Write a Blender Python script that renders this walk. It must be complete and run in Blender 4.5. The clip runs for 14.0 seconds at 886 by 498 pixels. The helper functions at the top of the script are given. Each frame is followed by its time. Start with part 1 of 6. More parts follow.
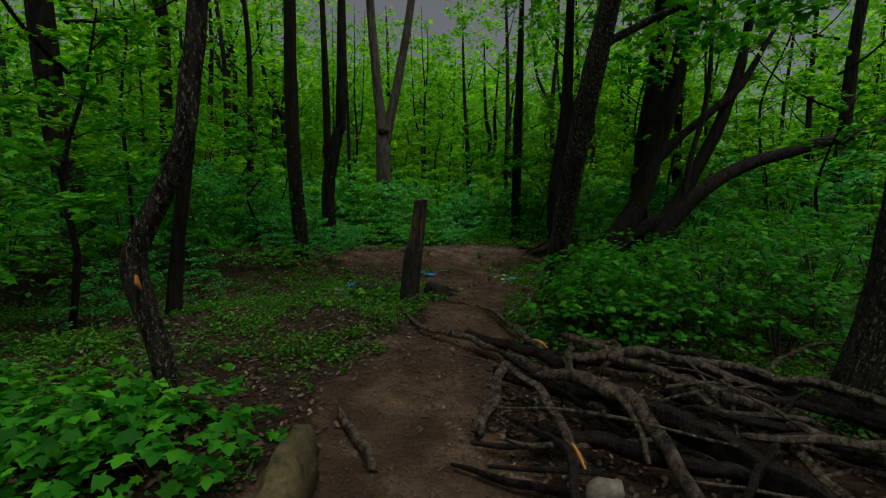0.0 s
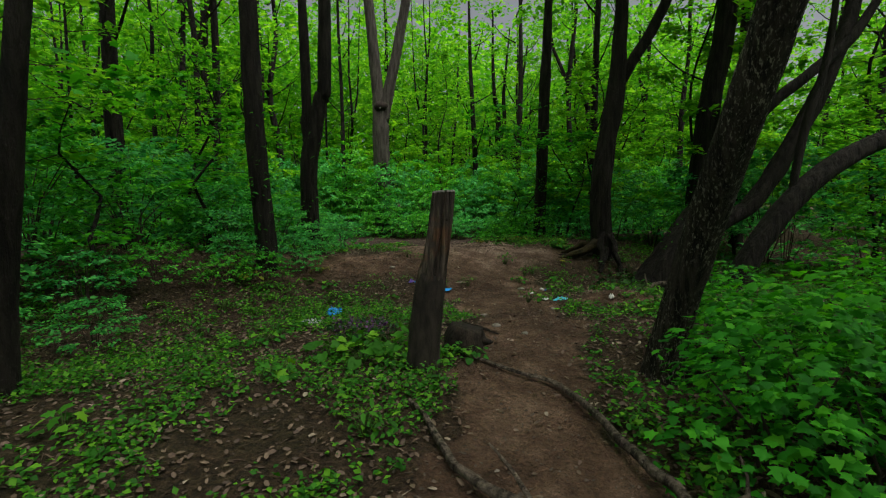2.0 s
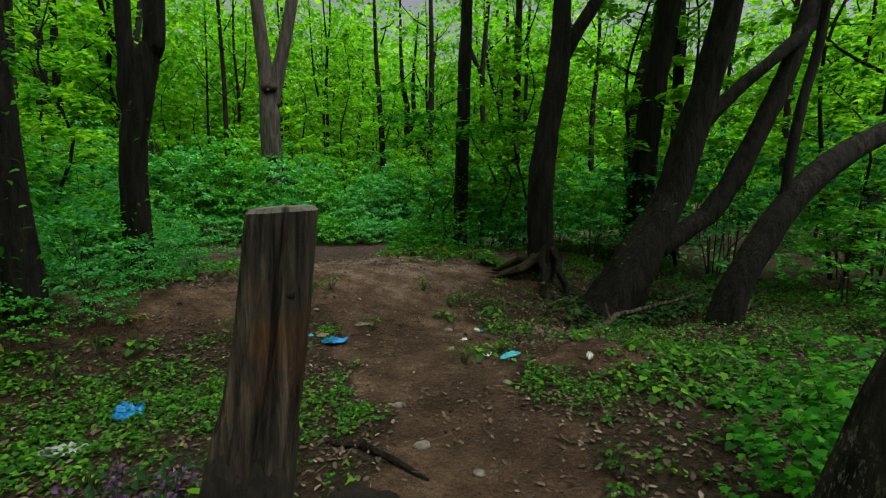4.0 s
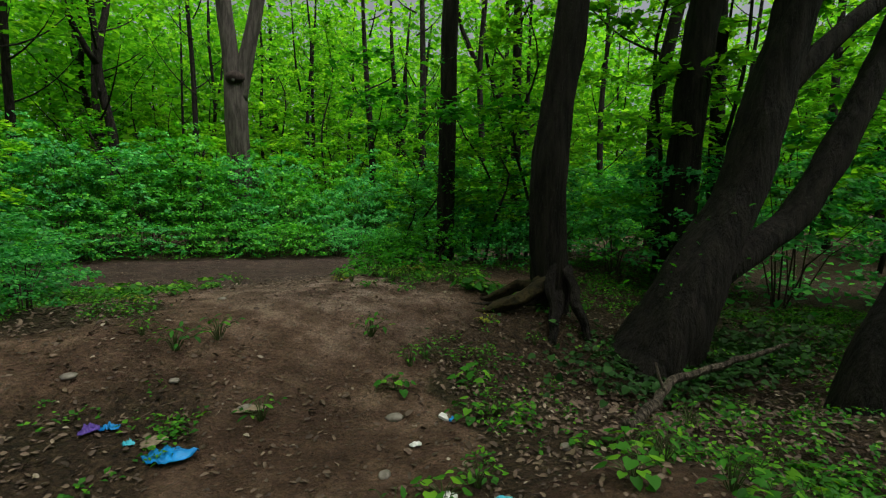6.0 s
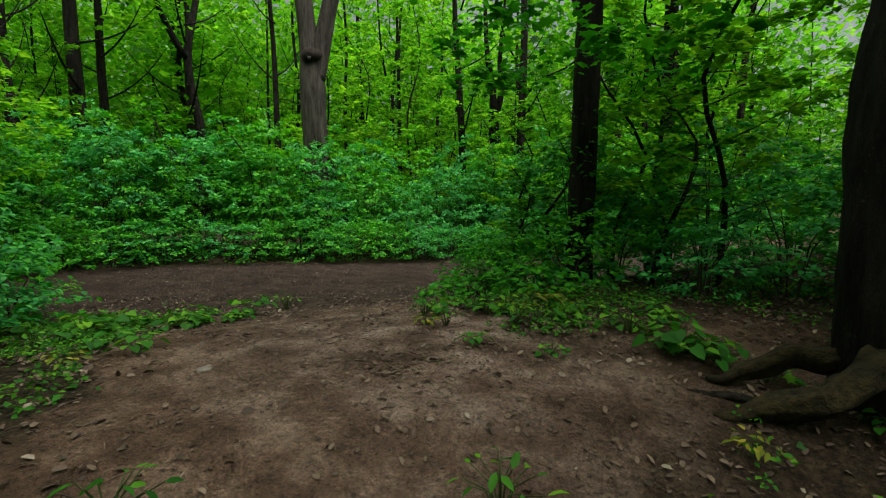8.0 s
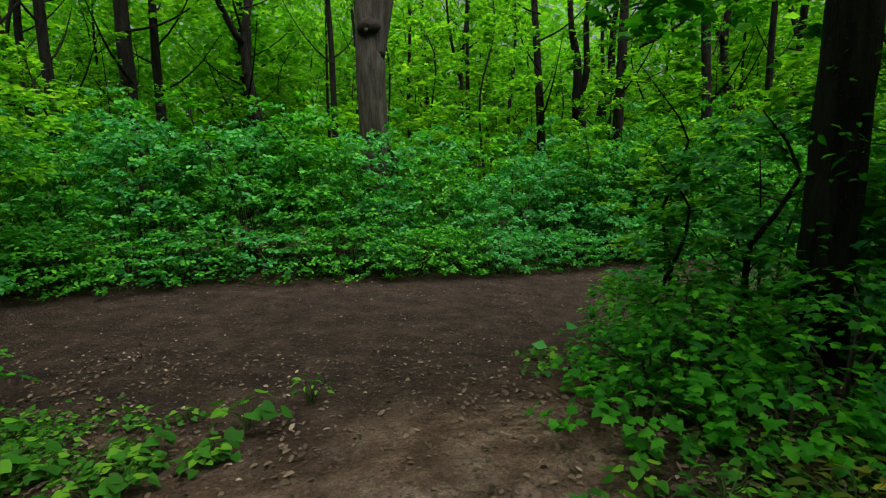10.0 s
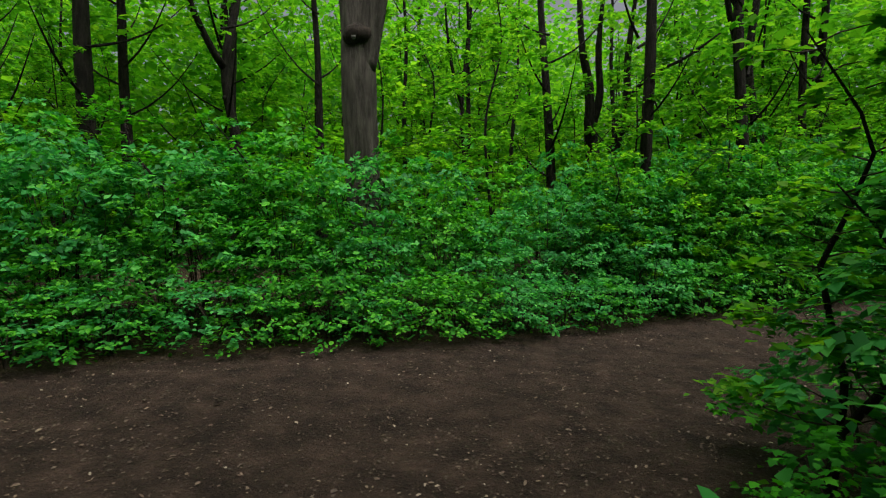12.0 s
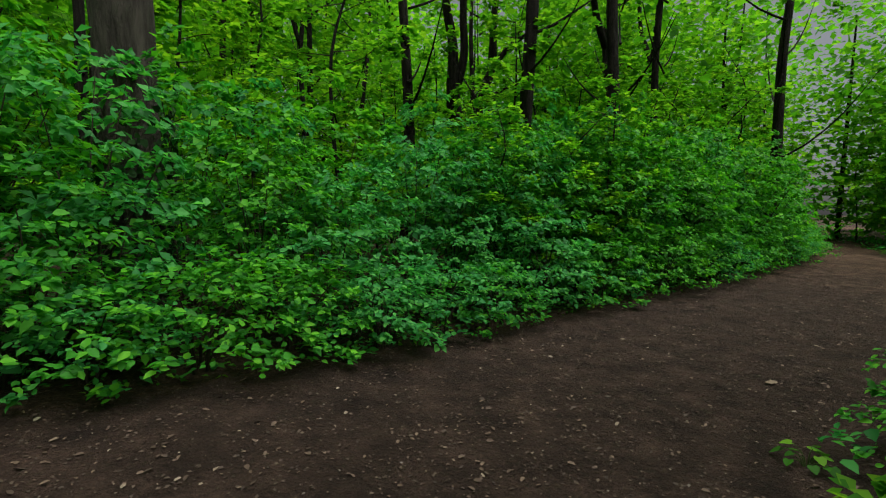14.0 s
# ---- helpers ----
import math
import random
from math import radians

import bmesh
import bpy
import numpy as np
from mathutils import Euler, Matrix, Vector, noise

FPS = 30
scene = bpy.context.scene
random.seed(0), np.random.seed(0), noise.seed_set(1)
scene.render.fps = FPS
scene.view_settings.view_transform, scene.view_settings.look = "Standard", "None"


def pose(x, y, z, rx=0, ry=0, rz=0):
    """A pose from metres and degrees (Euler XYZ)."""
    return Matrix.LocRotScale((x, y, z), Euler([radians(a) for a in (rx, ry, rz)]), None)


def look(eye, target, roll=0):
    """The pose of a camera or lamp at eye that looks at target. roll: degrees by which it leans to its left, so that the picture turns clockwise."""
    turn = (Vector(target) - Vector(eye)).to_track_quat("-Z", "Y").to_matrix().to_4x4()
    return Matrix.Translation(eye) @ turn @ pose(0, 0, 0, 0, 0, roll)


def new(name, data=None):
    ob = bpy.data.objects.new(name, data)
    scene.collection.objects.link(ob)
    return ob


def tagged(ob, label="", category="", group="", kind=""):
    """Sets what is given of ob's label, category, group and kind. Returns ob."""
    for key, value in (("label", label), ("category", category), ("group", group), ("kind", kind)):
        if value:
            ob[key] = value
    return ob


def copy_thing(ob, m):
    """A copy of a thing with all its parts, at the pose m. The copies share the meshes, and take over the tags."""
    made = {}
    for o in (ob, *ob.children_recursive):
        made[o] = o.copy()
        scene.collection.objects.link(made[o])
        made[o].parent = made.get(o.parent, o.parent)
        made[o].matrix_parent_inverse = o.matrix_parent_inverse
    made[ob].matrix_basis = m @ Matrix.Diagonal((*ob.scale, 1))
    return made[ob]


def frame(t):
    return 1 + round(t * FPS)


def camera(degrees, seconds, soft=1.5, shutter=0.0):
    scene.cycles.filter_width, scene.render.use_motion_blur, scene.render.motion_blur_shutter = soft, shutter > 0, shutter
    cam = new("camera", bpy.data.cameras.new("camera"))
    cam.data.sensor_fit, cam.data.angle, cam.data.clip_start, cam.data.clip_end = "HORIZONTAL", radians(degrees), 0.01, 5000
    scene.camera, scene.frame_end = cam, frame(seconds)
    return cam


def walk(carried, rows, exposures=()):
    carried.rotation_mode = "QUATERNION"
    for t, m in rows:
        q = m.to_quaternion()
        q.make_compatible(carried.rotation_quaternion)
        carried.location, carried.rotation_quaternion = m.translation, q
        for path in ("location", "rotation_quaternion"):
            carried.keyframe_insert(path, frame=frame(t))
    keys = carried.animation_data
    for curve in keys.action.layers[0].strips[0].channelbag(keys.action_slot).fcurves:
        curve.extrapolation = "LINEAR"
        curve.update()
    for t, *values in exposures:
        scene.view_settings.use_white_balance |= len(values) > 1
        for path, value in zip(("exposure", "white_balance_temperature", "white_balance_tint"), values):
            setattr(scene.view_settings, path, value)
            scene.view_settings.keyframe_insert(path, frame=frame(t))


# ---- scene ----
cam = camera(85.8, 14.0, 1.2)
METRES, EYE, TILT, LEAN, TURN = 17.0, 1.35, -4.5, 0.0, 0.0
ROWS = [
    (0.0, 0.0, 0.0, 0.0, 0.0, 0.0, 0.0),
    (0.5, -0.0031, 0.0378, 0.0024, 0.06, -0.42, -0.04),
    (1.0, -0.0095, 0.0758, 0.0087, 1.0, -0.91, 0.02),
    (1.5, -0.0126, 0.1141, 0.0159, 1.08, -1.45, -0.05),
    (2.0, -0.0174, 0.151, 0.0187, -0.18, -1.85, -0.05),
    (2.5, -0.0213, 0.1824, 0.0238, -1.76, -2.38, 0.05),
    (3.0, -0.0184, 0.2178, 0.0304, -5.19, -2.88, 0.14),
    (3.5, -0.0143, 0.2539, 0.0341, -7.87, -2.44, 0.24),
    (4.0, -0.0067, 0.2842, 0.0338, -11.06, -2.22, 0.32),
    (4.2, -0.0001, 0.301, 0.0366, -12.8, -2.2, 0.4),
    (6.3, 0.0432, 0.4293, 0.0368, -9.44, -1.22, 0.38),
    (6.5, 0.0437, 0.4465, 0.0364, -8.16, -1.25, 0.38),
    (7.0, 0.0458, 0.4874, 0.0359, -5.41, -1.34, 0.31),
    (7.5, 0.0441, 0.5246, 0.0385, -3.1, -1.22, 0.22),
    (8.0, 0.0373, 0.5617, 0.044, -0.47, -1.72, 0.14),
    (8.5, 0.0318, 0.6015, 0.048, 0.83, -2.68, 0.08),
    (9.0, 0.0236, 0.6403, 0.0569, 2.28, -3.31, 0.19),
    (9.2, 0.0216, 0.6519, 0.0592, 3.64, -3.5, 0.19),
    (11.3, 0.0007, 0.7672, 0.082, 8.18, -1.2, 0.17),
    (11.5, -0.0008, 0.7795, 0.0812, 7.41, -0.62, 0.17),
    (12.0, -0.0087, 0.8133, 0.0802, 6.51, 0.82, 0.11),
    (12.5, -0.015, 0.853, 0.0762, 3.55, 1.18, -0.06),
    (13.0, -0.021, 0.8959, 0.0726, 0.49, 1.25, -0.15),
    (13.5, -0.0199, 0.9359, 0.071, -5.17, 0.47, -0.19),
    (14.0, -0.0124, 0.9743, 0.0709, -11.85, -0.64, -0.2),
]
EXPOSURES = [(0.0, -0.3), (1.0, 0.2), (2.0, 0.55), (3.0, 0.85), (6.5, 0.8), (9.0, 0.8), (11.5, 0.65), (13.0, 0.5), (14.0, 0.35)]
walk(cam, [(t, pose(0, 0, EYE, TILT, LEAN, TURN) @ pose(METRES * x, METRES * y, METRES * z, 90 + pitch, roll, yaw)) for t, x, y, z, yaw, pitch, roll in ROWS], EXPOSURES)

# ---- world and light ----
SUN_EL, SUN_AZ = radians(74), radians(125)
world = bpy.data.worlds.new("sky")
scene.world = world
world.use_nodes = True
wn = world.node_tree.nodes
wl = world.node_tree.links
sky = wn.new("ShaderNodeTexSky")
sky.sky_type = 'NISHITA'
sky.sun_disc = False
sky.sun_elevation, sky.sun_rotation = SUN_EL, SUN_AZ
sky.dust_density, sky.ozone_density = 3.0, 1.5
grey = wn.new("ShaderNodeHueSaturation")
grey.inputs["Saturation"].default_value = 0.28
wl.new(sky.outputs[0], grey.inputs["Color"])
wl.new(grey.outputs[0], wn["Background"].inputs["Color"])
wn["Background"].inputs["Strength"].default_value = 0.055
sun = new("sun", bpy.data.lights.new("sun", 'SUN'))
sun.data.energy, sun.data.angle, sun.data.color = 4.5, radians(65), (1.0, 0.97, 0.90)
sun.matrix_world = look((math.sin(SUN_AZ) * math.cos(SUN_EL) * 50, math.cos(SUN_AZ) * math.cos(SUN_EL) * 50, math.sin(SUN_EL) * 50), (0, 0, 0))

# ---- materials ----


def material(name):
    m = bpy.data.materials.new(name)
    m.use_nodes = True
    nt = m.node_tree
    return m, nt, nt.nodes["Principled BSDF"]


def node(nt, kind, **values):
    n = nt.nodes.new(kind)
    for key, value in values.items():
        n.inputs[key].default_value = value
    return n


def ramp(nt, source, stops):
    n = nt.nodes.new("ShaderNodeValToRGB")
    el = n.color_ramp.elements
    while len(el) < len(stops):
        el.new(0.5)
    for e, (p, c) in zip(el, stops):
        e.position, e.color = p, (*c, 1)
    nt.links.new(source, n.inputs["Fac"])
    return n


def mix(nt, fac, a, b):
    n = nt.nodes.new("ShaderNodeMix")
    n.data_type = 'RGBA'
    for sock, value in ((n.inputs["Factor"], fac), (n.inputs[6], a), (n.inputs[7], b)):
        if isinstance(value, (int, float)):
            sock.default_value = value
        elif isinstance(value, tuple):
            sock.default_value = (*value, 1)
        else:
            nt.links.new(value, sock)
    return n.outputs[2]


def noise_tex(nt, vector, scale, detail=4.0, rough=0.55):
    n = node(nt, "ShaderNodeTexNoise", Scale=scale, Detail=detail, Roughness=rough)
    nt.links.new(vector, n.inputs["Vector"])
    return n.outputs["Fac"]


def bump(nt, height, strength, distance, bsdf, before=None):
    b = node(nt, "ShaderNodeBump", Strength=strength, Distance=distance)
    nt.links.new(height, b.inputs["Height"])
    if before is not None:
        nt.links.new(before, b.inputs["Normal"])
    nt.links.new(b.outputs[0], bsdf.inputs["Normal"])
    return b.outputs[0]


def leaf_material(name, dark, light, yellow, trans=0.5, rough=0.6, gloss=0.14, through_tint=(1.35, 1.3, 0.5)):
    """A thin leaf: gloss above, light shining through; every leaf its own green."""
    m, nt, bsdf = material(name)
    geo = nt.nodes.new("ShaderNodeNewGeometry")
    info = nt.nodes.new("ShaderNodeObjectInfo")
    tone = ramp(nt, geo.outputs["Random Per Island"], [(0.0, dark), (0.6, light), (1.0, yellow)])
    tint = ramp(nt, info.outputs["Random"], [(0.0, (0.72, 0.86, 0.9)), (1.0, (1.2, 1.08, 0.9))])
    n = nt.nodes.new("ShaderNodeMix")
    n.data_type, n.blend_type = 'RGBA', 'MULTIPLY'
    n.inputs["Factor"].default_value = 1.0
    nt.links.new(tone.outputs[0], n.inputs[6])
    nt.links.new(tint.outputs[0], n.inputs[7])
    col = n.outputs[2]
    nt.links.new(col, bsdf.inputs["Base Color"])
    bsdf.inputs["Roughness"].default_value = rough
    bsdf.inputs["Specular IOR Level"].default_value = gloss
    tr = nt.nodes.new("ShaderNodeBsdfTranslucent")
    g = nt.nodes.new("ShaderNodeMix")
    g.data_type, g.blend_type = 'RGBA', 'MULTIPLY'
    g.inputs["Factor"].default_value = 1.0
    nt.links.new(col, g.inputs[6])
    g.inputs[7].default_value = (*through_tint, 1)
    nt.links.new(g.outputs[2], tr.inputs["Color"])
    ms = nt.nodes.new("ShaderNodeMixShader")
    ms.inputs[0].default_value = trans
    nt.links.new(bsdf.outputs[0], ms.inputs[1])
    nt.links.new(tr.outputs[0], ms.inputs[2])
    nt.links.new(ms.outputs[0], nt.nodes["Material Output"].inputs["Surface"])
    return m


def bark_material(name, dark, light, lichen, flecks=0.62, ridges=14.0, patches=0.42, fleck_size=42.0, fleck_long=1.0):
    """Furrowed bark with pale lichen flecks and a little moss."""
    m, nt, bsdf = material(name)
    co = nt.nodes.new("ShaderNodeTexCoord")
    mp = nt.nodes.new("ShaderNodeMapping")
    mp.inputs["Scale"].default_value = (1, 1, 0.16)
    nt.links.new(co.outputs["Object"], mp.inputs["Vector"])
    furrow = noise_tex(nt, mp.outputs[0], ridges, 6.0, 0.65)
    broad = noise_tex(nt, co.outputs["Object"], 1.7, 3.0)
    plate = nt.nodes.new("ShaderNodeMapping")
    plate.inputs["Scale"].default_value = (1, 1, 1 / fleck_long)
    nt.links.new(co.outputs["Object"], plate.inputs["Vector"])
    fine = noise_tex(nt, plate.outputs[0], fleck_size, 4.0, 0.7)
    base = ramp(nt, furrow, [(0.40, dark), (0.62, light)])
    spot = ramp(nt, fine, [(flecks, (0, 0, 0)), (flecks + 0.08, (1, 1, 1))])
    patch = ramp(nt, broad, [(patches, (0, 0, 0)), (patches + 0.2, (1, 1, 1))])
    f = nt.nodes.new("ShaderNodeMath")
    f.operation = 'MULTIPLY'
    nt.links.new(spot.outputs[0], f.inputs[0])
    nt.links.new(patch.outputs[0], f.inputs[1])
    col = mix(nt, f.outputs[0], base.outputs[0], lichen)
    nt.links.new(col, bsdf.inputs["Base Color"])
    bsdf.inputs["Roughness"].default_value = 0.9
    bsdf.inputs["Specular IOR Level"].default_value = 0.2
    b = bump(nt, furrow, 1.0, 0.12, bsdf)
    bump(nt, fine, 0.8, 0.015, bsdf, b)
    return m


def plain_material(name, a, b, scale, rough=0.8, relief=0.4, depth=0.01, stretch=(1, 1, 1), metal=0.0):
    m, nt, bsdf = material(name)
    co = nt.nodes.new("ShaderNodeTexCoord")
    mp = nt.nodes.new("ShaderNodeMapping")
    mp.inputs["Scale"].default_value = stretch
    nt.links.new(co.outputs["Object"], mp.inputs["Vector"])
    n = noise_tex(nt, mp.outputs[0], scale, 6.0, 0.62)
    big = noise_tex(nt, mp.outputs[0], scale * 0.17, 3.0)
    c = ramp(nt, n, [(0.3, a), (0.7, b)])
    d = ramp(nt, big, [(0.3, (0.65, 0.65, 0.65)), (0.7, (1.15, 1.15, 1.15))])
    mm = nt.nodes.new("ShaderNodeMix")
    mm.data_type, mm.blend_type = 'RGBA', 'MULTIPLY'
    mm.inputs["Factor"].default_value = 1.0
    nt.links.new(c.outputs[0], mm.inputs[6])
    nt.links.new(d.outputs[0], mm.inputs[7])
    nt.links.new(mm.outputs[2], bsdf.inputs["Base Color"])
    bsdf.inputs["Roughness"].default_value = rough
    bsdf.inputs["Specular IOR Level"].default_value = 0.25
    bsdf.inputs["Metallic"].default_value = metal
    bump(nt, n, relief, depth, bsdf)
    return m


def scrap_material(name, stops, rough):
    """Many small loose pieces, each with a colour of its own out of the range."""
    m, nt, bsdf = material(name)
    geo = nt.nodes.new("ShaderNodeNewGeometry")
    co = nt.nodes.new("ShaderNodeTexCoord")
    c = ramp(nt, geo.outputs["Random Per Island"], stops)
    v = ramp(nt, noise_tex(nt, co.outputs["Object"], 60.0), [(0.3, (0.6, 0.6, 0.6)), (0.7, (1.1, 1.1, 1.1))])
    mm = nt.nodes.new("ShaderNodeMix")
    mm.data_type, mm.blend_type = 'RGBA', 'MULTIPLY'
    mm.inputs["Factor"].default_value = 1.0
    nt.links.new(c.outputs[0], mm.inputs[6])
    nt.links.new(v.outputs[0], mm.inputs[7])
    nt.links.new(mm.outputs[2], bsdf.inputs["Base Color"])
    bsdf.inputs["Roughness"].default_value = rough
    return m


def soil_material():
    """Trodden earth on the paths, dark crumbly mould with litter and moss off them."""
    m, nt, bsdf = material("forest_soil")
    co = nt.nodes.new("ShaderNodeTexCoord")
    at = nt.nodes.new("ShaderNodeAttribute")
    at.attribute_name = "trodden"
    p = co.outputs["Object"]
    big, mid, fine, grit = (noise_tex(nt, p, s, 5.0, 0.62) for s in (0.55, 3.1, 19.0, 95.0))
    earth = ramp(nt, mid, [(0.28, (0.055, 0.031, 0.020)), (0.48, (0.140, 0.083, 0.056)), (0.68, (0.29, 0.19, 0.135))])
    mould = ramp(nt, fine, [(0.3, (0.018, 0.012, 0.008)), (0.55, (0.055, 0.035, 0.021)), (0.75, (0.10, 0.068, 0.042))])
    moss = ramp(nt, big, [(0.5, (0, 0, 0)), (0.72, (0.5, 0.5, 0.5))])
    mould2 = mix(nt, moss.outputs[0], mould.outputs[0], (0.030, 0.042, 0.012))
    wet = mix(nt, ramp(nt, big, [(0.35, (0, 0, 0)), (0.6, (1, 1, 1))]).outputs[0], (0.060, 0.033, 0.022), earth.outputs[0])
    # darker soil for track and ditch; in the ditch it also carries tree shade
    damp = nt.nodes.new("ShaderNodeAttribute")
    damp.attribute_name = "damp"
    wet = mix(nt, damp.outputs["Fac"], wet, ramp(nt, mid, [(0.3, (0.017, 0.0100, 0.0080)), (0.5, (0.042, 0.026, 0.020)), (0.7, (0.075, 0.047, 0.037))]).outputs[0])
    dry = nt.nodes.new("ShaderNodeAttribute")
    dry.attribute_name = "sandy"
    wet = mix(nt, dry.outputs["Fac"], wet, ramp(nt, mid, [(0.34, (0.10, 0.060, 0.045)), (0.5, (0.26, 0.175, 0.145)), (0.62, (0.44, 0.335, 0.30))]).outputs[0])
    edge = nt.nodes.new("ShaderNodeMath")
    edge.operation = 'MULTIPLY_ADD'
    nt.links.new(mid, edge.inputs[0])
    edge.inputs[1].default_value = 0.7
    nt.links.new(at.outputs["Fac"], edge.inputs[2])
    fac = ramp(nt, edge.outputs[0], [(0.66, (0, 0, 0)), (0.95, (1, 1, 1))])
    base = mix(nt, fac.outputs[0], mould2, wet)
    speck = ramp(nt, grit, [(0.3, (0.55, 0.55, 0.55)), (0.62, (1.0, 1.0, 1.0)), (0.78, (1.7, 1.65, 1.6))])
    mm = nt.nodes.new("ShaderNodeMix")
    mm.data_type, mm.blend_type = 'RGBA', 'MULTIPLY'
    mm.inputs["Factor"].default_value = 0.85
    nt.links.new(base, mm.inputs[6])
    nt.links.new(speck.outputs[0], mm.inputs[7])
    clod = noise_tex(nt, p, 38.0, 5.0, 0.7)
    crumb = ramp(nt, clod, [(0.30, (0.5, 0.48, 0.46)), (0.5, (0.95, 0.93, 0.9)), (0.70, (1.5, 1.42, 1.32))])
    m2 = nt.nodes.new("ShaderNodeMix")
    m2.data_type, m2.blend_type = 'RGBA', 'MULTIPLY'
    m2.inputs["Factor"].default_value = 0.9
    nt.links.new(mm.outputs[2], m2.inputs[6])
    nt.links.new(crumb.outputs[0], m2.inputs[7])
    nt.links.new(m2.outputs[2], bsdf.inputs["Base Color"])
    bsdf.inputs["Roughness"].default_value = 0.92
    bsdf.inputs["Specular IOR Level"].default_value = 0.2
    dents = noise_tex(nt, p, 7.5, 3.0, 0.5)
    d = bump(nt, dents, 0.8, 0.07, bsdf)
    b = bump(nt, fine, 0.9, 0.035, bsdf, d)
    b = bump(nt, clod, 1.0, 0.025, bsdf, b)
    bump(nt, grit, 0.8, 0.010, bsdf, b)
    return m


def post_material():
    """Weathered timber: long grey and rusty streaks between dark checks."""
    m, nt, bsdf = material("weathered_post_wood")
    co = nt.nodes.new("ShaderNodeTexCoord")
    mp = nt.nodes.new("ShaderNodeMapping")
    mp.inputs["Scale"].default_value = (1, 1, 0.06)
    nt.links.new(co.outputs["Object"], mp.inputs["Vector"])
    streak = noise_tex(nt, mp.outputs[0], 34.0, 5.0, 0.6)
    grain = noise_tex(nt, mp.outputs[0], 150.0, 3.0, 0.6)
    patch = noise_tex(nt, co.outputs["Object"], 5.5, 4.0, 0.6)
    grey = ramp(nt, streak, [(0.34, (0.008, 0.006, 0.005)), (0.50, (0.058, 0.043, 0.036)), (0.68, (0.15, 0.115, 0.095))])
    rust = ramp(nt, streak, [(0.34, (0.010, 0.006, 0.004)), (0.52, (0.11, 0.052, 0.028)), (0.70, (0.27, 0.155, 0.095))])
    where = ramp(nt, patch, [(0.48, (0, 0, 0)), (0.62, (1, 1, 1))])
    nt.links.new(mix(nt, where.outputs[0], grey.outputs[0], rust.outputs[0]), bsdf.inputs["Base Color"])
    bsdf.inputs["Roughness"].default_value = 0.82
    bsdf.inputs["Specular IOR Level"].default_value = 0.25
    b = bump(nt, streak, 1.0, 0.05, bsdf)
    bump(nt, grain, 0.6, 0.006, bsdf, b)
    return m


SOIL = soil_material()
CANOPY = leaf_material("young_canopy_leaf", (0.044, 0.205, 0.010), (0.088, 0.325, 0.014), (0.20, 0.47, 0.022), 0.62, 0.6, 0.16, (1.42, 1.32, 0.75))
SHRUB = leaf_material("shrub_leaf", (0.017, 0.13, 0.029), (0.040, 0.285, 0.068), (0.11, 0.45, 0.09), 0.46, 0.55, 0.18, (1.25, 1.35, 0.75))
SHRUB_WARM = leaf_material("yellow_green_shrub_leaf", (0.022, 0.15, 0.014), (0.045, 0.29, 0.022), (0.13, 0.47, 0.03), 0.45, 0.55, 0.18)
HERB = leaf_material("herb_leaf", (0.018, 0.085, 0.009), (0.04, 0.18, 0.014), (0.13, 0.33, 0.02), 0.36)
YELLOWING = leaf_material("yellowing_leaf", (0.07, 0.11, 0.012), (0.17, 0.20, 0.02), (0.36, 0.32, 0.04), 0.3)
MAPLE = leaf_material("maple_leaf", (0.015, 0.115, 0.009), (0.037, 0.25, 0.013), (0.10, 0.43, 0.02), 0.44)
IVY = leaf_material("ivy_leaf", (0.010, 0.035, 0.010), (0.018, 0.06, 0.014), (0.03, 0.09, 0.02), 0.15)
BARK = bark_material("dark_bark", (0.006, 0.0045, 0.004), (0.024, 0.019, 0.016), (0.085, 0.08, 0.068))
BARK_PALE = bark_material("grey_bark", (0.035, 0.030, 0.026), (0.085, 0.074, 0.064), (0.16, 0.15, 0.13), 0.66, 9.0)
BARK_FLECKED = bark_material("flecked_bark", (0.008, 0.006, 0.005), (0.052, 0.041, 0.033), (0.27, 0.24, 0.20), 0.55, 26.0, 0.30, 62.0, 2.2)
DEADWOOD = bark_material("dead_branch_bark", (0.034, 0.026, 0.021), (0.19, 0.148, 0.118), (0.34, 0.30, 0.25), 0.60, 22.0)
DEADDARK = bark_material("damp_log_bark", (0.008, 0.006, 0.005), (0.035, 0.025, 0.020), (0.09, 0.075, 0.065), 0.63, 20.0)
POSTWOOD = post_material()
POSTBARK = plain_material("damp_post_bark", (0.010, 0.008, 0.007), (0.050, 0.038, 0.032), 16.0, 0.9, 0.9, 0.03, (1, 1, 0.35))
ENDGRAIN = plain_material("grey_end_grain", (0.08, 0.075, 0.07), (0.20, 0.185, 0.17), 34.0, 0.9)
SPLINTER = plain_material("fresh_orange_wood", (0.34, 0.12, 0.02), (0.62, 0.27, 0.06), 30.0, 0.8, 0.5, 0.01, (1, 1, 0.2))
MOSSY = plain_material("mossy_rotten_wood", (0.030, 0.030, 0.014), (0.13, 0.098, 0.045), 15.0, 0.9, 0.8, 0.02)
ROOTMOSS = plain_material("dark_mossy_root", (0.006, 0.005, 0.003), (0.050, 0.036, 0.012), 22.0, 0.95, 1.0, 0.03)
STONE = plain_material("field_stone", (0.12, 0.10, 0.085), (0.26, 0.23, 0.20), 24.0, 0.85)
STUMPWOOD = plain_material("rotten_stump_wood", (0.005, 0.004, 0.003), (0.032, 0.022, 0.016), 20.0, 0.95, 1.0, 0.03, (1, 1, 0.3))
BLUE = plain_material("blue_plastic", (0.0, 0.13, 0.42), (0.01, 0.30, 0.75), 14.0, 0.35, 0.6, 0.02)
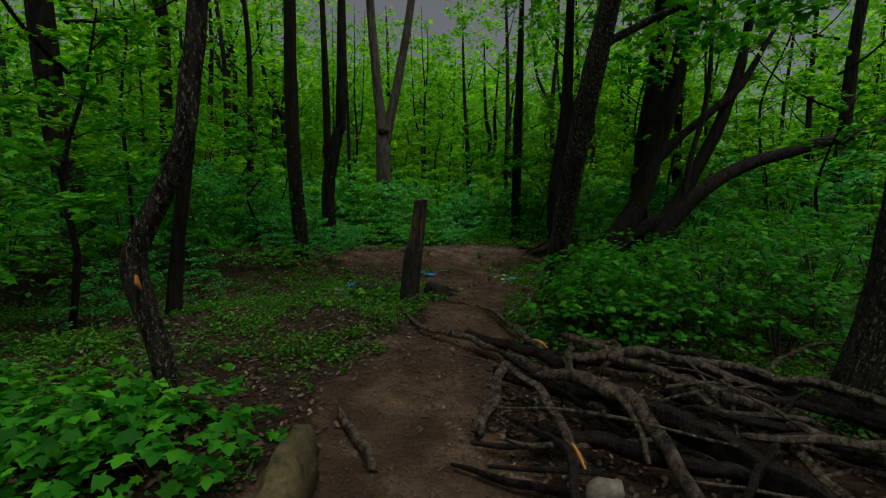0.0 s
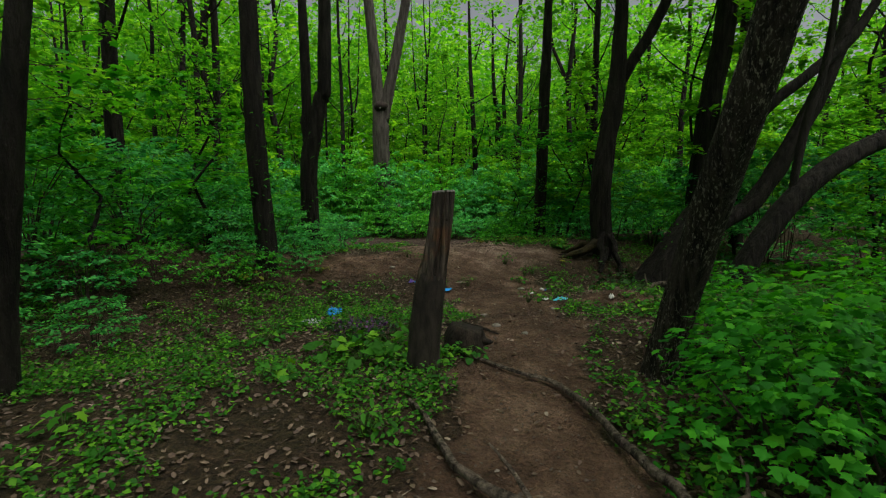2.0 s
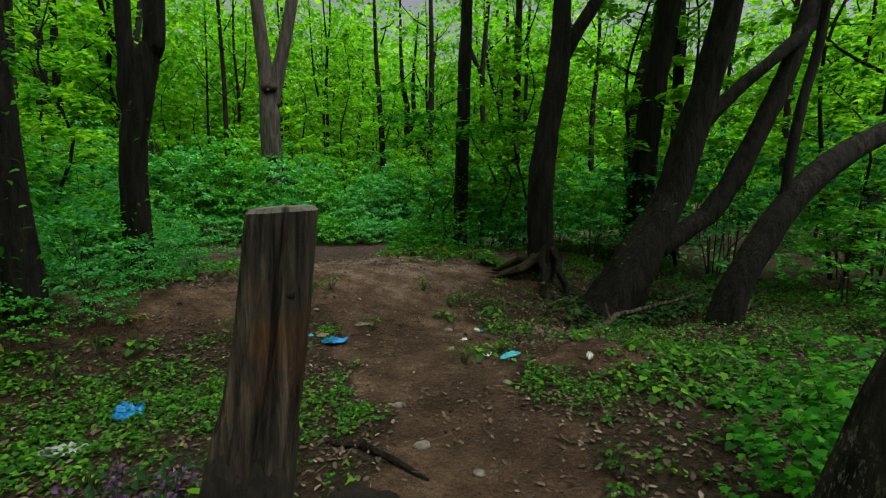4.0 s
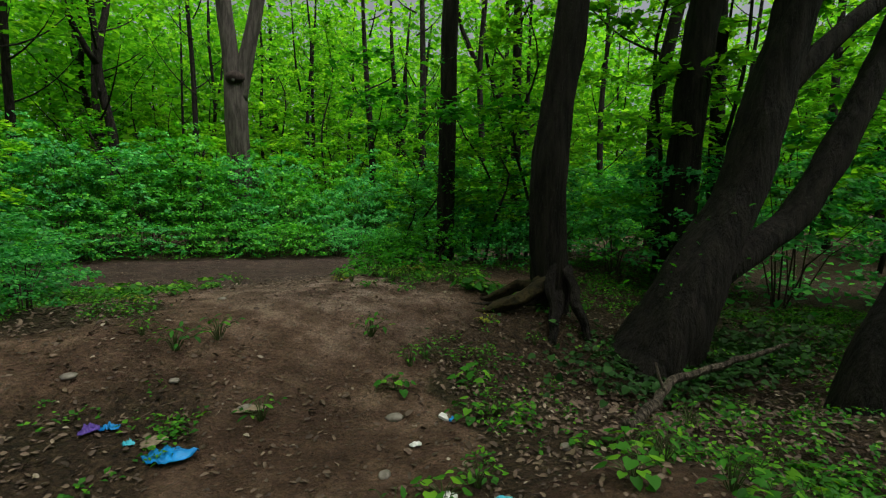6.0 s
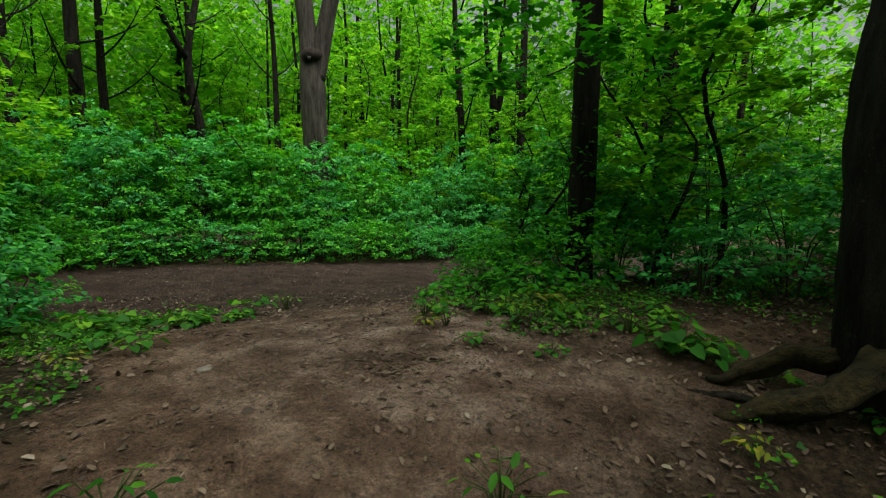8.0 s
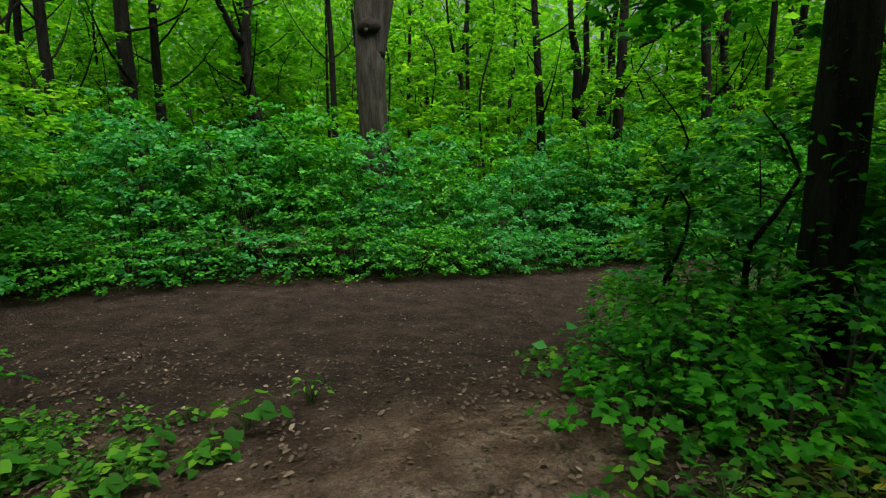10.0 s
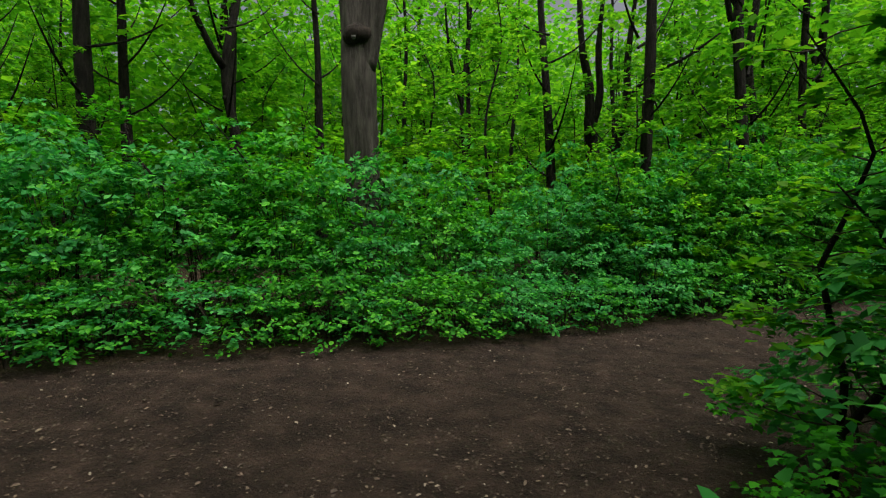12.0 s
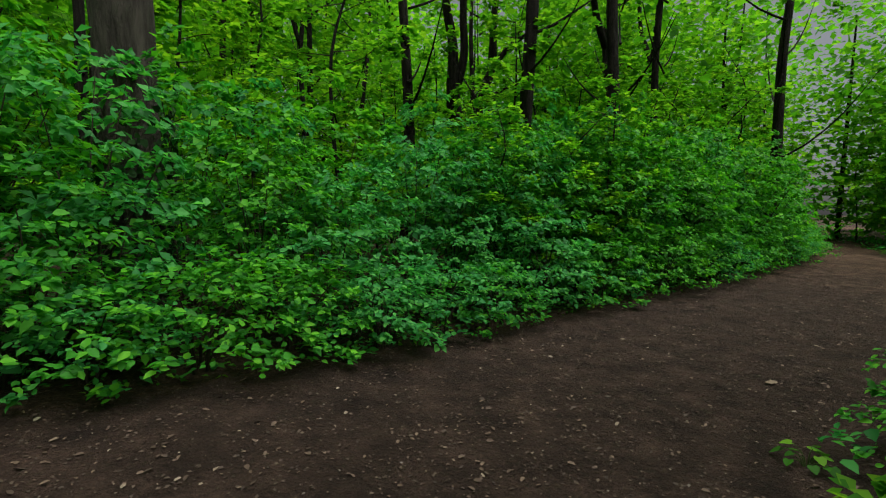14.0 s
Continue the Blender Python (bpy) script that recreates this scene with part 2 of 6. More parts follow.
CYAN = plain_material("turquoise_plastic", (0.02, 0.36, 0.50), (0.10, 0.55, 0.66), 14.0, 0.35, 0.6, 0.02)
WHITE = plain_material("white_plastic", (0.5, 0.5, 0.48), (0.8, 0.8, 0.78), 14.0, 0.5, 0.5, 0.01)
GREYFILM = plain_material("dirty_clear_film", (0.22, 0.23, 0.25), (0.45, 0.46, 0.48), 16.0, 0.3, 0.6, 0.02)
PURPLE = plain_material("purple_plastic", (0.06, 0.03, 0.22), (0.14, 0.07, 0.40), 14.0, 0.4, 0.6, 0.02)
CARD = plain_material("damp_cardboard", (0.16, 0.12, 0.085), (0.30, 0.235, 0.17), 22.0, 0.9)
PETAL = plain_material("purple_petal", (0.055, 0.018, 0.075), (0.12, 0.045, 0.15), 30.0, 0.6)
STEM = plain_material("green_stem", (0.03, 0.05, 0.012), (0.07, 0.11, 0.025), 30.0, 0.7)
TWIG = plain_material("brown_twig", (0.022, 0.016, 0.012), (0.065, 0.048, 0.036), 30.0, 0.9)
LITTER = scrap_material("dead_leaf", [(0.0, (0.045, 0.026, 0.016)), (0.5, (0.095, 0.057, 0.037)), (0.93, (0.165, 0.11, 0.075)), (1.0, (0.32, 0.26, 0.20))], 0.75)
CHIPS = scrap_material("wood_crumb", [(0.0, (0.036, 0.023, 0.016)), (0.6, (0.075, 0.048, 0.033)), (0.97, (0.10, 0.068, 0.048)), (1.0, (0.19, 0.16, 0.135))], 0.85)

# ---- lie of the land ----
# A low bank crosses the footpath; a broad forest track runs along behind it.
BX, BY = -0.8, 11.7
EX, EY = 0.878, 0.479


def across(x, y):
    return -(x - BX) * EY + (y - BY) * EX


def along(x, y):
    return (x - BX) * EX + (y - BY) * EY


S_KNOTS = [-60, -12, -9, -6, -4.9, -3.5, -2.6, -1.9, -1.35, -0.7, 0, 0.8, 1.8, 3, 4.5, 8, 12, 30, 80]
Z_KNOTS = [0.2, 0.0, 0.0, 0.17, 0.18, 0.05, 0.0, 0.0, 0.22, 0.42, 0.47, 0.42, 0.27, 0.10, 0.04, 0.06, 0.15, 0.2, 0.4]


def smooth(a, b, v):
    k = np.clip((v - a) / (b - a), 0, 1)
    return k * k * (3 - 2 * k)


def track_middle(u):
    return 5.75 + 0.006 * np.clip(u - 8, 0, 40) ** 2


def track_half(u):
    return 2.15 - 0.9 * smooth(9, 22, u)


def land(x, y):
    """Height of the ground, smooth part."""
    x, y = np.asarray(x, float), np.asarray(y, float)
    s, u = across(x, y), along(x, y)
    z = sum(np.interp(s + d, S_KNOTS, Z_KNOTS) for d in (-0.5, -0.25, 0, 0.25, 0.5)) / 5
    z = z + sum(np.interp(u + d, [0, 5, 7, 18, 40], [0, -0.25, -0.34, -0.30, -0.45]) for d in (-1, 0, 1)) / 3 * smooth(1, 5, s)
    z = z - 0.30 * np.exp(-((x - 3.3) / 1.2) ** 2 - ((y - 10.3) / 0.75) ** 2)
    z = z + 0.17 * np.exp(-((x - 1.95) / 0.55) ** 2 - ((y - 8.6) / 0.42) ** 2)
    z = z + 0.16 * np.exp(-((x - 2.75) / 0.5) ** 2 - ((y - 11.7) / 0.35) ** 2)
    z = z + 0.18 * smooth(-1.0, -3.5, x) * np.exp(-((y - 9.6) / 1.3) ** 2)
    z = z - 0.05 * np.exp(-((s - track_middle(u)) / 1.6) ** 2)
    return z


FOOT_Y = [-3, 0, 2, 3.2, 4.6, 6.2, 7.5, 9.0, 10.5, 12.0, 13.3, 15.0, 17.0]
FOOT_X = [-0.3, -0.35, -0.3, -0.15, 0.05, 0.42, 0.55, 0.62, 0.45, 0.1, -0.35, -0.9, -1.4]
FOOT_W = [0.6, 0.7, 0.65, 0.6, 0.5, 0.42, 0.5, 0.6, 0.85, 1.15, 1.2, 1.6, 1.6]


def trodden(x, y):
    """1 on bare paths, 0 off them."""
    s, u = across(x, y), along(x, y)
    wob = 0.10 * np.sin(2.3 * y + 1.1 * x) + 0.08 * np.sin(5.3 * y - 3 * x + 1) + 0.06 * np.sin(11.0 * y + 5 * x)
    foot = np.abs(x + wob - np.interp(y, FOOT_Y, FOOT_X)) / np.interp(y, FOOT_Y, FOOT_W)
    a = 1 - smooth(0.75, 1.35, foot) 
    a = a * (1 - smooth(17, 19, y)) * smooth(-9, -4, y)
    b = 1 - smooth(0.88, 1.12, np.abs(s - track_middle(u)) / track_half(u))
    bank = 0.72 * np.exp(-((s + 0.8) / 0.8) ** 2) * smooth(5.0, 3.0, np.abs(u - 0.5)) 
    mound = 0.95 * np.exp(-(((x - 1.95) / 0.62) ** 2 + ((y - 8.6) / 0.5) ** 2) ** 2)
    return np.maximum(np.maximum(a, b), np.maximum(bank, mound))


def rough_land(x, y):
    out = np.empty(len(x))
    for i, (a, b) in enumerate(zip(x, y)):
        n1 = noise.noise((a * 0.9, b * 0.9, 3.1))
        n2 = noise.noise((a * 3.7, b * 3.7, 7.7))
        n3 = noise.noise((a * 11.0, b * 11.0, 1.3))
        out[i] = 0.055 * n1 + 0.022 * n2 + 0.010 * n3
    return out


def ground_z(x, y):
    """Height of the ground at one place."""
    return float(land(x, y) + (rough_land([x], [y])[0] * (1 - 0.55 * float(trodden(x, y)))))


# ---- mesh helpers ----


def mesh_of(name, verts, faces, mat, round_shading=True):
    me = bpy.data.meshes.new(name)
    me.from_pydata(verts, [], faces)
    me.materials.append(mat)
    if round_shading:
        me.polygons.foreach_set("use_smooth", np.ones(len(me.polygons), bool))
    me.update()
    return me


def part(name, me, parent, label=""):
    ob = new(name, me)
    ob.parent = parent
    return tagged(ob, label) if label else ob


def thing(name, label, category, group="", at=(0, 0, 0), kind=""):
    ob = new(name)
    ob.location = at
    return tagged(ob, label, category, group, kind)


def spline(pts, step):
    """Points along a smooth curve through pts, with their place 0..len-1."""
    pts = [Vector(p) for p in pts]
    ext = [pts[0] * 2 - pts[1]] + pts + [pts[-1] * 2 - pts[-2]]
    out, par = [], []
    for i in range(1, len(ext) - 2):
        a, b, c, d = ext[i - 1:i + 3]
        n = max(1 if step > 0.6 else 2, int((c - b).length / step))
        for k in range(n):
            t = k / n
            out.append(0.5 * ((2 * b) + (c - a) * t + (2 * a - 5 * b + 4 * c - d) * t * t + (3 * b - a - 3 * c + d) * t ** 3))
            par.append(i - 1 + t)
    out.append(pts[-1])
    par.append(len(pts) - 1)
    return out, par


def tube(pts, radii, sides=10, step=0.2, lump=0.08, seed=0.0, flare=0.0, cap=True, wander=0.0, broken=0.0):
    """A knobbly round limb through pts. Returns verts and faces."""
    line, par = spline(pts, step)
    verts, faces = [], []
    ref = Vector((1, 0, 0))
    for i, (p, q) in enumerate(zip(line, par)):
        t = (line[min(i + 1, len(line) - 1)] - line[max(i - 1, 0)]).normalized()
        a = (ref - t * ref.dot(t))
        a = a.normalized() if a.length > 0.05 else t.orthogonal().normalized()
        ref = a
        b = t.cross(a)
        r = float(np.interp(q, range(len(radii)), radii))
        if wander:
            k = wander * min(r, 0.035)
            p = p + Vector((noise.noise(p * 5 + Vector((seed, 0, 0))), noise.noise(p * 5 + Vector((0, seed, 9))), noise.noise(p * 5 + Vector((3, 0, seed))))) * k
        if flare:
            r *= 1 + flare * math.exp(-max(0.0, (p - line[0]).length) / 0.28)
        for k in range(sides):
            w = 2 * math.pi * k / sides
            d = a * math.cos(w) + b * math.sin(w)
            n = noise.noise(Vector((d.x * 1.6 + seed, d.y * 1.6, p.z * 1.3 + d.z + seed))) + 0.6 * noise.noise(Vector((d.x * 4 + seed, d.y * 4, p.z * 4.5)))
            ridge = flare * 0.35 * math.cos(w * 5 + seed) * math.exp(-(p - line[0]).length / 0.3) if flare else 0
            e = broken * r * noise.noise(Vector((k * 1.7, seed, i))) * 2.2 if broken and i in (0, len(line) - 1) else 0
            verts.append(p + d * r * (1 + lump * n * 1.6 + ridge) + t * e)
        if i:
            for k in range(sides):
                j = (i - 1) * sides
                faces.append((j + k, j + (k + 1) % sides, j + sides + (k + 1) % sides, j + sides + k))
    if cap:
        faces.append(tuple(range(sides))[::-1])
        faces.append(tuple(range(len(verts) - sides, len(verts))))
    return verts, faces


def joined(pieces):
    verts, faces = [], []
    for v, f in pieces:
        n = len(verts)
        verts += v
        faces += [tuple(i + n for i in q) for q in f]
    return verts, faces


LEAF_OVAL = (np.array([(0, 0, 0), (-0.36, 0.42, 0.10), (0, 1, -0.06), (0.36, 0.42, 0.10)]), [(0, 2, 1), (0, 3, 2)])
LEAF_LONG = (np.array([(0, 0, 0), (-0.2, 0.3, 0.05), (-0.17, 0.65, 0.05), (0, 1, -0.12), (0.17, 0.65, 0.05), (0.2, 0.3, 0.05), (0, 0.5, -0.02)]),
             [(0, 6, 1), (1, 6, 2), (2, 6, 3), (3, 6, 4), (4, 6, 5), (5, 6, 0)])


def maple_shape():
    rim = []
    for ang, r in ((-150, 0.30), (-118, 0.50), (-92, 0.28), (-62, 0.58), (-48, 0.36), (-28, 0.44), (0, 0.66), (28, 0.44), (48, 0.36), (62, 0.58), (92, 0.28), (118, 0.50), (150, 0.30)):
        rim.append((math.sin(radians(ang)) * r, 0.34 + math.cos(radians(ang)) * r, -0.16 * r))
    v = np.array([(0, 0.34, 0.02), (0, 0.08, 0)] + rim)
    n = len(rim)
    f = [(0, 2 + i + 1, 2 + i) for i in range(n - 1)] + [(0, 2, 1), (0, 1, 1 + n)]
    return v, f


LEAF_MAPLE = maple_shape()
LEAF_LOBED = (np.array([(0, 0.3, 0.03), (0, 0, 0), (-0.42, 0.12, -0.05), (-0.27, 0.36, 0.0), (-0.46, 0.70, -0.06), (-0.17, 0.66, 0.01), (0, 1.0, -0.08), (0.17, 0.66, 0.01), (0.46, 0.70, -0.06), (0.27, 0.36, 0.0), (0.42, 0.12, -0.05)]),
              [(0, k + 1, k) for k in range(1, 10)] + [(0, 1, 10)])
LEAF_DRY = (np.array([(0, 0, 0), (-0.25, 0.22, 0.12), (-0.19, 0.70, 0.20), (0.10, 1, 0.05), (0.26, 0.58, 0.10), (0.17, 0.16, 0.02)]), [(0, 2, 1), (0, 3, 2), (0, 4, 3), (0, 5, 4)])
LEAF_BLADE = (np.array([(0, 0, 0), (-0.30, 0.25, 0.07), (-0.27, 0.60, 0.07), (0, 1, -0.08), (0.27, 0.60, 0.07), (0.30, 0.25, 0.07)]), [(0, 2, 1), (0, 3, 2), (0, 4, 3), (0, 5, 4)])
LEAF_HEART = (np.array([(0, 0.1, 0), (-0.34, 0, 0.06), (-0.5, 0.3, 0.08), (-0.3, 0.72, 0.02), (0, 1, -0.1), (0.3, 0.72, 0.02), (0.5, 0.3, 0.08), (0.34, 0, 0.06)]),
              [(0, 2, 1), (0, 3, 2), (0, 4, 3), (0, 5, 4), (0, 6, 5), (0, 7, 6)])


def leaves_mesh(name, pos, size, mat, shape, rng, tilt=0.5, up=None, head=None):
    """One mesh of many loose leaves at pos (n x 3); up: mean normals; head: the way they point."""
    pos = np.asarray(pos, float)
    n = len(pos)
    tv, tf = shape
    size = np.broadcast_to(np.asarray(size, float), (n,)) * rng.uniform(0.65, 1.3, n)
    nrm = np.tile((0.0, 0.0, 1.0), (n, 1)) if up is None else np.array(up, float)
    nrm = nrm + rng.normal(0, tilt, (n, 3))
    nrm /= np.linalg.norm(nrm, axis=1)[:, None] + 1e-9
    y = rng.normal(0, 1, (n, 3)) if head is None else np.array(head, float) + rng.normal(0, 0.5, (n, 3))
    y -= nrm * (y * nrm).sum(1)[:, None]
    y /= np.linalg.norm(y, axis=1)[:, None] + 1e-9
    x = np.cross(y, nrm)
    v = pos[:, None, :] + size[:, None, None] * (tv[None, :, 0, None] * x[:, None, :] + tv[None, :, 1, None] * y[:, None, :] + tv[None, :, 2, None] * nrm[:, None, :])
    k = len(tv)
    tri = (np.array(tf)[None] + (np.arange(n) * k)[:, None, None]).reshape(-1, 3)
    me = bpy.data.meshes.new(name)
    me.vertices.add(n * k)
    me.vertices.foreach_set("co", v.reshape(-1))
    me.loops.add(tri.size)
    me.loops.foreach_set("vertex_index", tri.reshape(-1).astype(np.int32))
    me.polygons.add(len(tri))
    me.polygons.foreach_set("loop_start", np.arange(0, tri.size, 3, dtype=np.int32))
    me.update(calc_edges=True)
    me.materials.append(mat)
    return me


# ---- ground ----


def graded(lo, hi, step, far):
    mid = list(np.arange(lo, hi + step / 2, step))
    up, down, d, e = [], [], step, step
    while not up or up[-1] < far:
        d *= 1.22
        up.append((up[-1] if up else mid[-1]) + d)
    while not down or down[-1] > -far:
        e *= 1.22
        down.append((down[-1] if down else mid[0]) - e)
    return np.array(down[::-1] + mid + up)


def build_ground():
    xs, ys = graded(-5.0, 6.0, 0.08, 600), graded(1.0, 22.0, 0.09, 600)
    gx, gy = np.meshgrid(xs, ys)
    fx, fy = gx.reshape(-1), gy.reshape(-1)
    tr = trodden(fx, fy)
    z = land(fx, fy) + rough_land(fx, fy) * (1 - 0.55 * tr)
    me = bpy.data.meshes.new("ground")
    w, h = len(xs), len(ys)
    i = (np.arange(h - 1)[:, None] * w + np.arange(w - 1)[None]).reshape(-1)
    quads = np.stack([i, i + 1, i + w + 1, i + w], 1)
    me.vertices.add(w * h)
    me.vertices.foreach_set("co", np.stack([fx, fy, z], 1).reshape(-1))
    me.loops.add(quads.size)
    me.loops.foreach_set("vertex_index", quads.reshape(-1).astype(np.int32))
    me.polygons.add(len(quads))
    me.polygons.foreach_set("loop_start", np.arange(0, quads.size, 4, dtype=np.int32))
    me.update(calc_edges=True)
    me.polygons.foreach_set("use_smooth", np.ones(len(quads), bool))
    me.attributes.new("trodden", 'FLOAT', 'POINT').data.foreach_set("value", tr.astype(np.float32))
    s, u = across(fx, fy), along(fx, fy)
    damp_and_shade = (1 - smooth(1.05, 1.9, np.abs(s - track_middle(u)) / track_half(u))) * (1 - 0.6 * smooth(12, 24, u))
    # ditch soil coloured dark for the trees' shade on it as well as moisture
    damp_and_shade = np.maximum(damp_and_shade, 0.95 * np.exp(-((fx - 3.2) / 1.6) ** 2 - ((fy - 10.5) / 1.0) ** 2))
    sandy = 0.95 * np.exp(-((s - 0.3) / 1.4) ** 2) * np.exp(-((u - 1.55) / 1.15) ** 2)
    me.attributes.new("sandy", 'FLOAT', 'POINT').data.foreach_set("value", sandy.astype(np.float32))
    me.attributes.new("damp", 'FLOAT', 'POINT').data.foreach_set("value", damp_and_shade.astype(np.float32))
    me.materials.append(SOIL)
    tagged(new("ground", me), "brown woodland soil with trodden footpath and broad track", "ground", kind="structure")


build_ground()

# ---- trees ----
RNG = np.random.default_rng(5)


def spray(rng, start, way, length, count, wide=0.2, thick=0.05, droop=0.1):
    """Leaf places along one leafy branch: a flat, slightly drooping fan."""
    way = np.array(way, float)
    way /= np.linalg.norm(way)
    side = np.cross(way, (0, 0, 1.0))
    side /= np.linalg.norm(side) + 1e-9
    r = length * (0.15 + 0.85 * np.sqrt(rng.random(count)))
    twig = np.round(r * 6) % 2 * 2 - 1
    off = np.abs(rng.normal(0, wide * length, count)) * twig * (1 - 0.5 * r / length)
    p = np.array(start)[None] + way[None] * r[:, None] + side[None] * off[:, None]
    p[:, 2] += rng.normal(0, thick, count) - droop * r ** 2 - 0.12 * np.abs(off)
    return p


def branch_line(rng, start, way, length, droop=0.1):
    way = Vector(way).normalized()
    pts = []
    for k in range(4):
        r = length * k / 3
        p = Vector(start) + way * r
        p.z -= droop * r * r
        pts.append(p + Vector(rng.normal(0, 0.03 * length, 3)) * (k > 0))
    return pts


def sapling_meshes(rng, height, low, reach, count, leaf, branches, shape=LEAF_OVAL, mat=None):
    """A young understorey tree: thin stem, twiggy branches, flat leafy sprays."""
    bend = rng.normal(0, 0.12, (4, 2))
    stem_pts = [(0, 0, -0.15)] + [(bend[i][0] * (i + 1), bend[i][1] * (i + 1), height * (i + 1) / 4) for i in range(4)]
    stem = tube(stem_pts, [0.045, 0.04, 0.032, 0.022, 0.008], 7, 0.5, 0.06, rng.random() * 9)
    twigs, pos = [], []
    for k in range(branches):
        f = (k + rng.random()) / branches
        z = low + (height - low) * f
        i = z / height * 4
        b = np.array([np.interp(i, range(5), [p[j] for p in stem_pts]) for j in (0, 1)])
        az = k * 2.4 + rng.normal(0, 0.5)
        length = reach * (1 - 0.6 * f) * rng.uniform(0.6, 1.15)
        way = (math.cos(az), math.sin(az), rng.uniform(0.05, 0.55))
        start = (b[0], b[1], z)
        twigs.append(tube(branch_line(rng, start, way, length), [0.014, 0.010, 0.007, 0.003], 3, 2.0, 0.0, 0, cap=False))
        pos.append(spray(rng, start, way, length * 1.1, int(count / branches * length / reach * 1.45), 0.2, 0.05))
    pos = np.concatenate(pos)
    return (mesh_of("stem", *stem, BARK), mesh_of("branches", *joined(twigs), TWIG),
            leaves_mesh("crown", pos, leaf, mat or CANOPY, shape, rng, 0.30))


def make_sapling(rng, name, label, group, **kw):
    t = thing(name, label, "tree", group)
    a, b, c = sapling_meshes(rng, **kw)
    part("trunk", a, t)
    tagged(part("branches", b, t), kind="stuff")
    part("crown", c, t)
    return t


def canopy_mesh(rng, low, high, wide, count, leaf):
    """A high open crown: leafy sprays in tiers round an ovoid."""
    pos = []
    n = 46
    for k in range(n):
        f = (k + rng.random()) / n
        z = low + (high - low) * f
        az = k * 2.4 + rng.normal(0, 0.6)
        reach = wide * math.sin(math.pi * (0.18 + 0.72 * f)) * rng.uniform(0.6, 1.1)
        r0 = reach * rng.uniform(0.1, 0.45)
        pos.append(spray(rng, (math.cos(az) * r0, math.sin(az) * r0, z), (math.cos(az), math.sin(az), rng.uniform(-0.1, 0.4)), max(0.6, reach - r0), count // n, 0.26, 0.10, 0.06))
    return leaves_mesh("crown", np.concatenate(pos), leaf, CANOPY, LEAF_OVAL, rng, 0.42)


CROWNS = [canopy_mesh(np.random.default_rng(40 + i), 6.0 + i * 0.8, 13.0 + i, 3.0 + 0.2 * i, 1600, 0.19) for i in range(4)]


def limbs_for(rng, low, high, reach, n, r0):
    """Bare-based limbs that rise out of the trunk into the crown."""
    out = []
    for k in range(n):
        z = low + (high - low) * (k + rng.random()) / n
        az = k * 2.4 + rng.normal(0, 0.4)
        length = reach * rng.uniform(0.6, 1.1)
        d = Vector((math.cos(az), math.sin(az), 0))
        pts = [Vector((0, 0, z)), Vector((0, 0, z)) + d * length * 0.35 + Vector((0, 0, length * 0.22)), Vector((0, 0, z)) + d * length * 0.7 + Vector((0, 0, length * 0.6)),
               Vector((0, 0, z)) + d * length + Vector((0, 0, length * 1.1))]
        out.append(mesh_of("limb", *tube(pts, [r0, r0 * 0.75, r0 * 0.5, r0 * 0.2], 6, 0.4, 0.05, k, cap=False), BARK))
    return out


def forest_tree(rng, r, height, crown, sway=0.4, fork=0.0):
    """A tall slim woodland tree with a high crown."""
    t = thing("forest_tree", "tall slim dark-barked tree with fresh green crown", "tree", "trees of the wood")
    b = rng.normal(0, sway, (5, 2)).cumsum(0) * 0.5
    pts = [(0, 0, -0.3), (0, 0, 0.6)] + [(b[i][0], b[i][1], height * (i + 1) / 5) for i in range(5)]
    part("trunk", mesh_of("trunk", *tube(pts, [r * 1.15, r, r * 0.9, r * 0.75, r * 0.6, r * 0.4, r * 0.15], 10, 0.5, 0.06, rng.random() * 9, 0.35), BARK), t)
    if fork:
        top = pts[3]
        part("limb", mesh_of("limb", *tube([top, (top[0] + 0.45, top[1] + 0.1, top[2] + 1.0), (top[0] + 0.9, top[1] + 0.3, top[2] + 3), (top[0] + 1.3, top[1] + 0.3, height)], [r * 0.7, r * 0.6, r * 0.45, r * 0.15], 8, 0.5, 0.06, 3.0), BARK), t)
    for me in limbs_for(rng, 2.6, height * 0.7, 2.1, 8, 0.035):
        part("limb", me, t)
    part("crown", crown, t)
    return t


def set_tree(name, label, base, trunk_pts, radii, bark, limbs=(), crown=None, crown_at=(0, 0, 0), sides=16, step=0.16, lump=0.09, flare=0.5):
    """A near tree with its own trunk and limbs; points are relative to its foot."""
    x, y = base
    t = thing(name, label, "tree", at=(x, y, ground_z(x, y)))
    part("trunk", mesh_of("trunk", *tube(trunk_pts, radii, sides, step, lump, x * 3.7, flare), bark), t)
    for pts, rr in limbs:
        part("limb", mesh_of("limb", *tube(pts, rr, 12, step, lump, pts[0][0] * 5 + 1, 0), bark), t)
    if crown is not None:
        c = part("crown", crown, t)
        c.location = crown_at
    return t


def rel(base, pts):
    """World points to points relative to a foot on the ground."""
    g = ground_z(*base)
    return [(p[0] - base[0], p[1] - base[1], p[2] - g) for p in pts]

# -- trees beside the footpath --
b = (-1.67, 2.72)
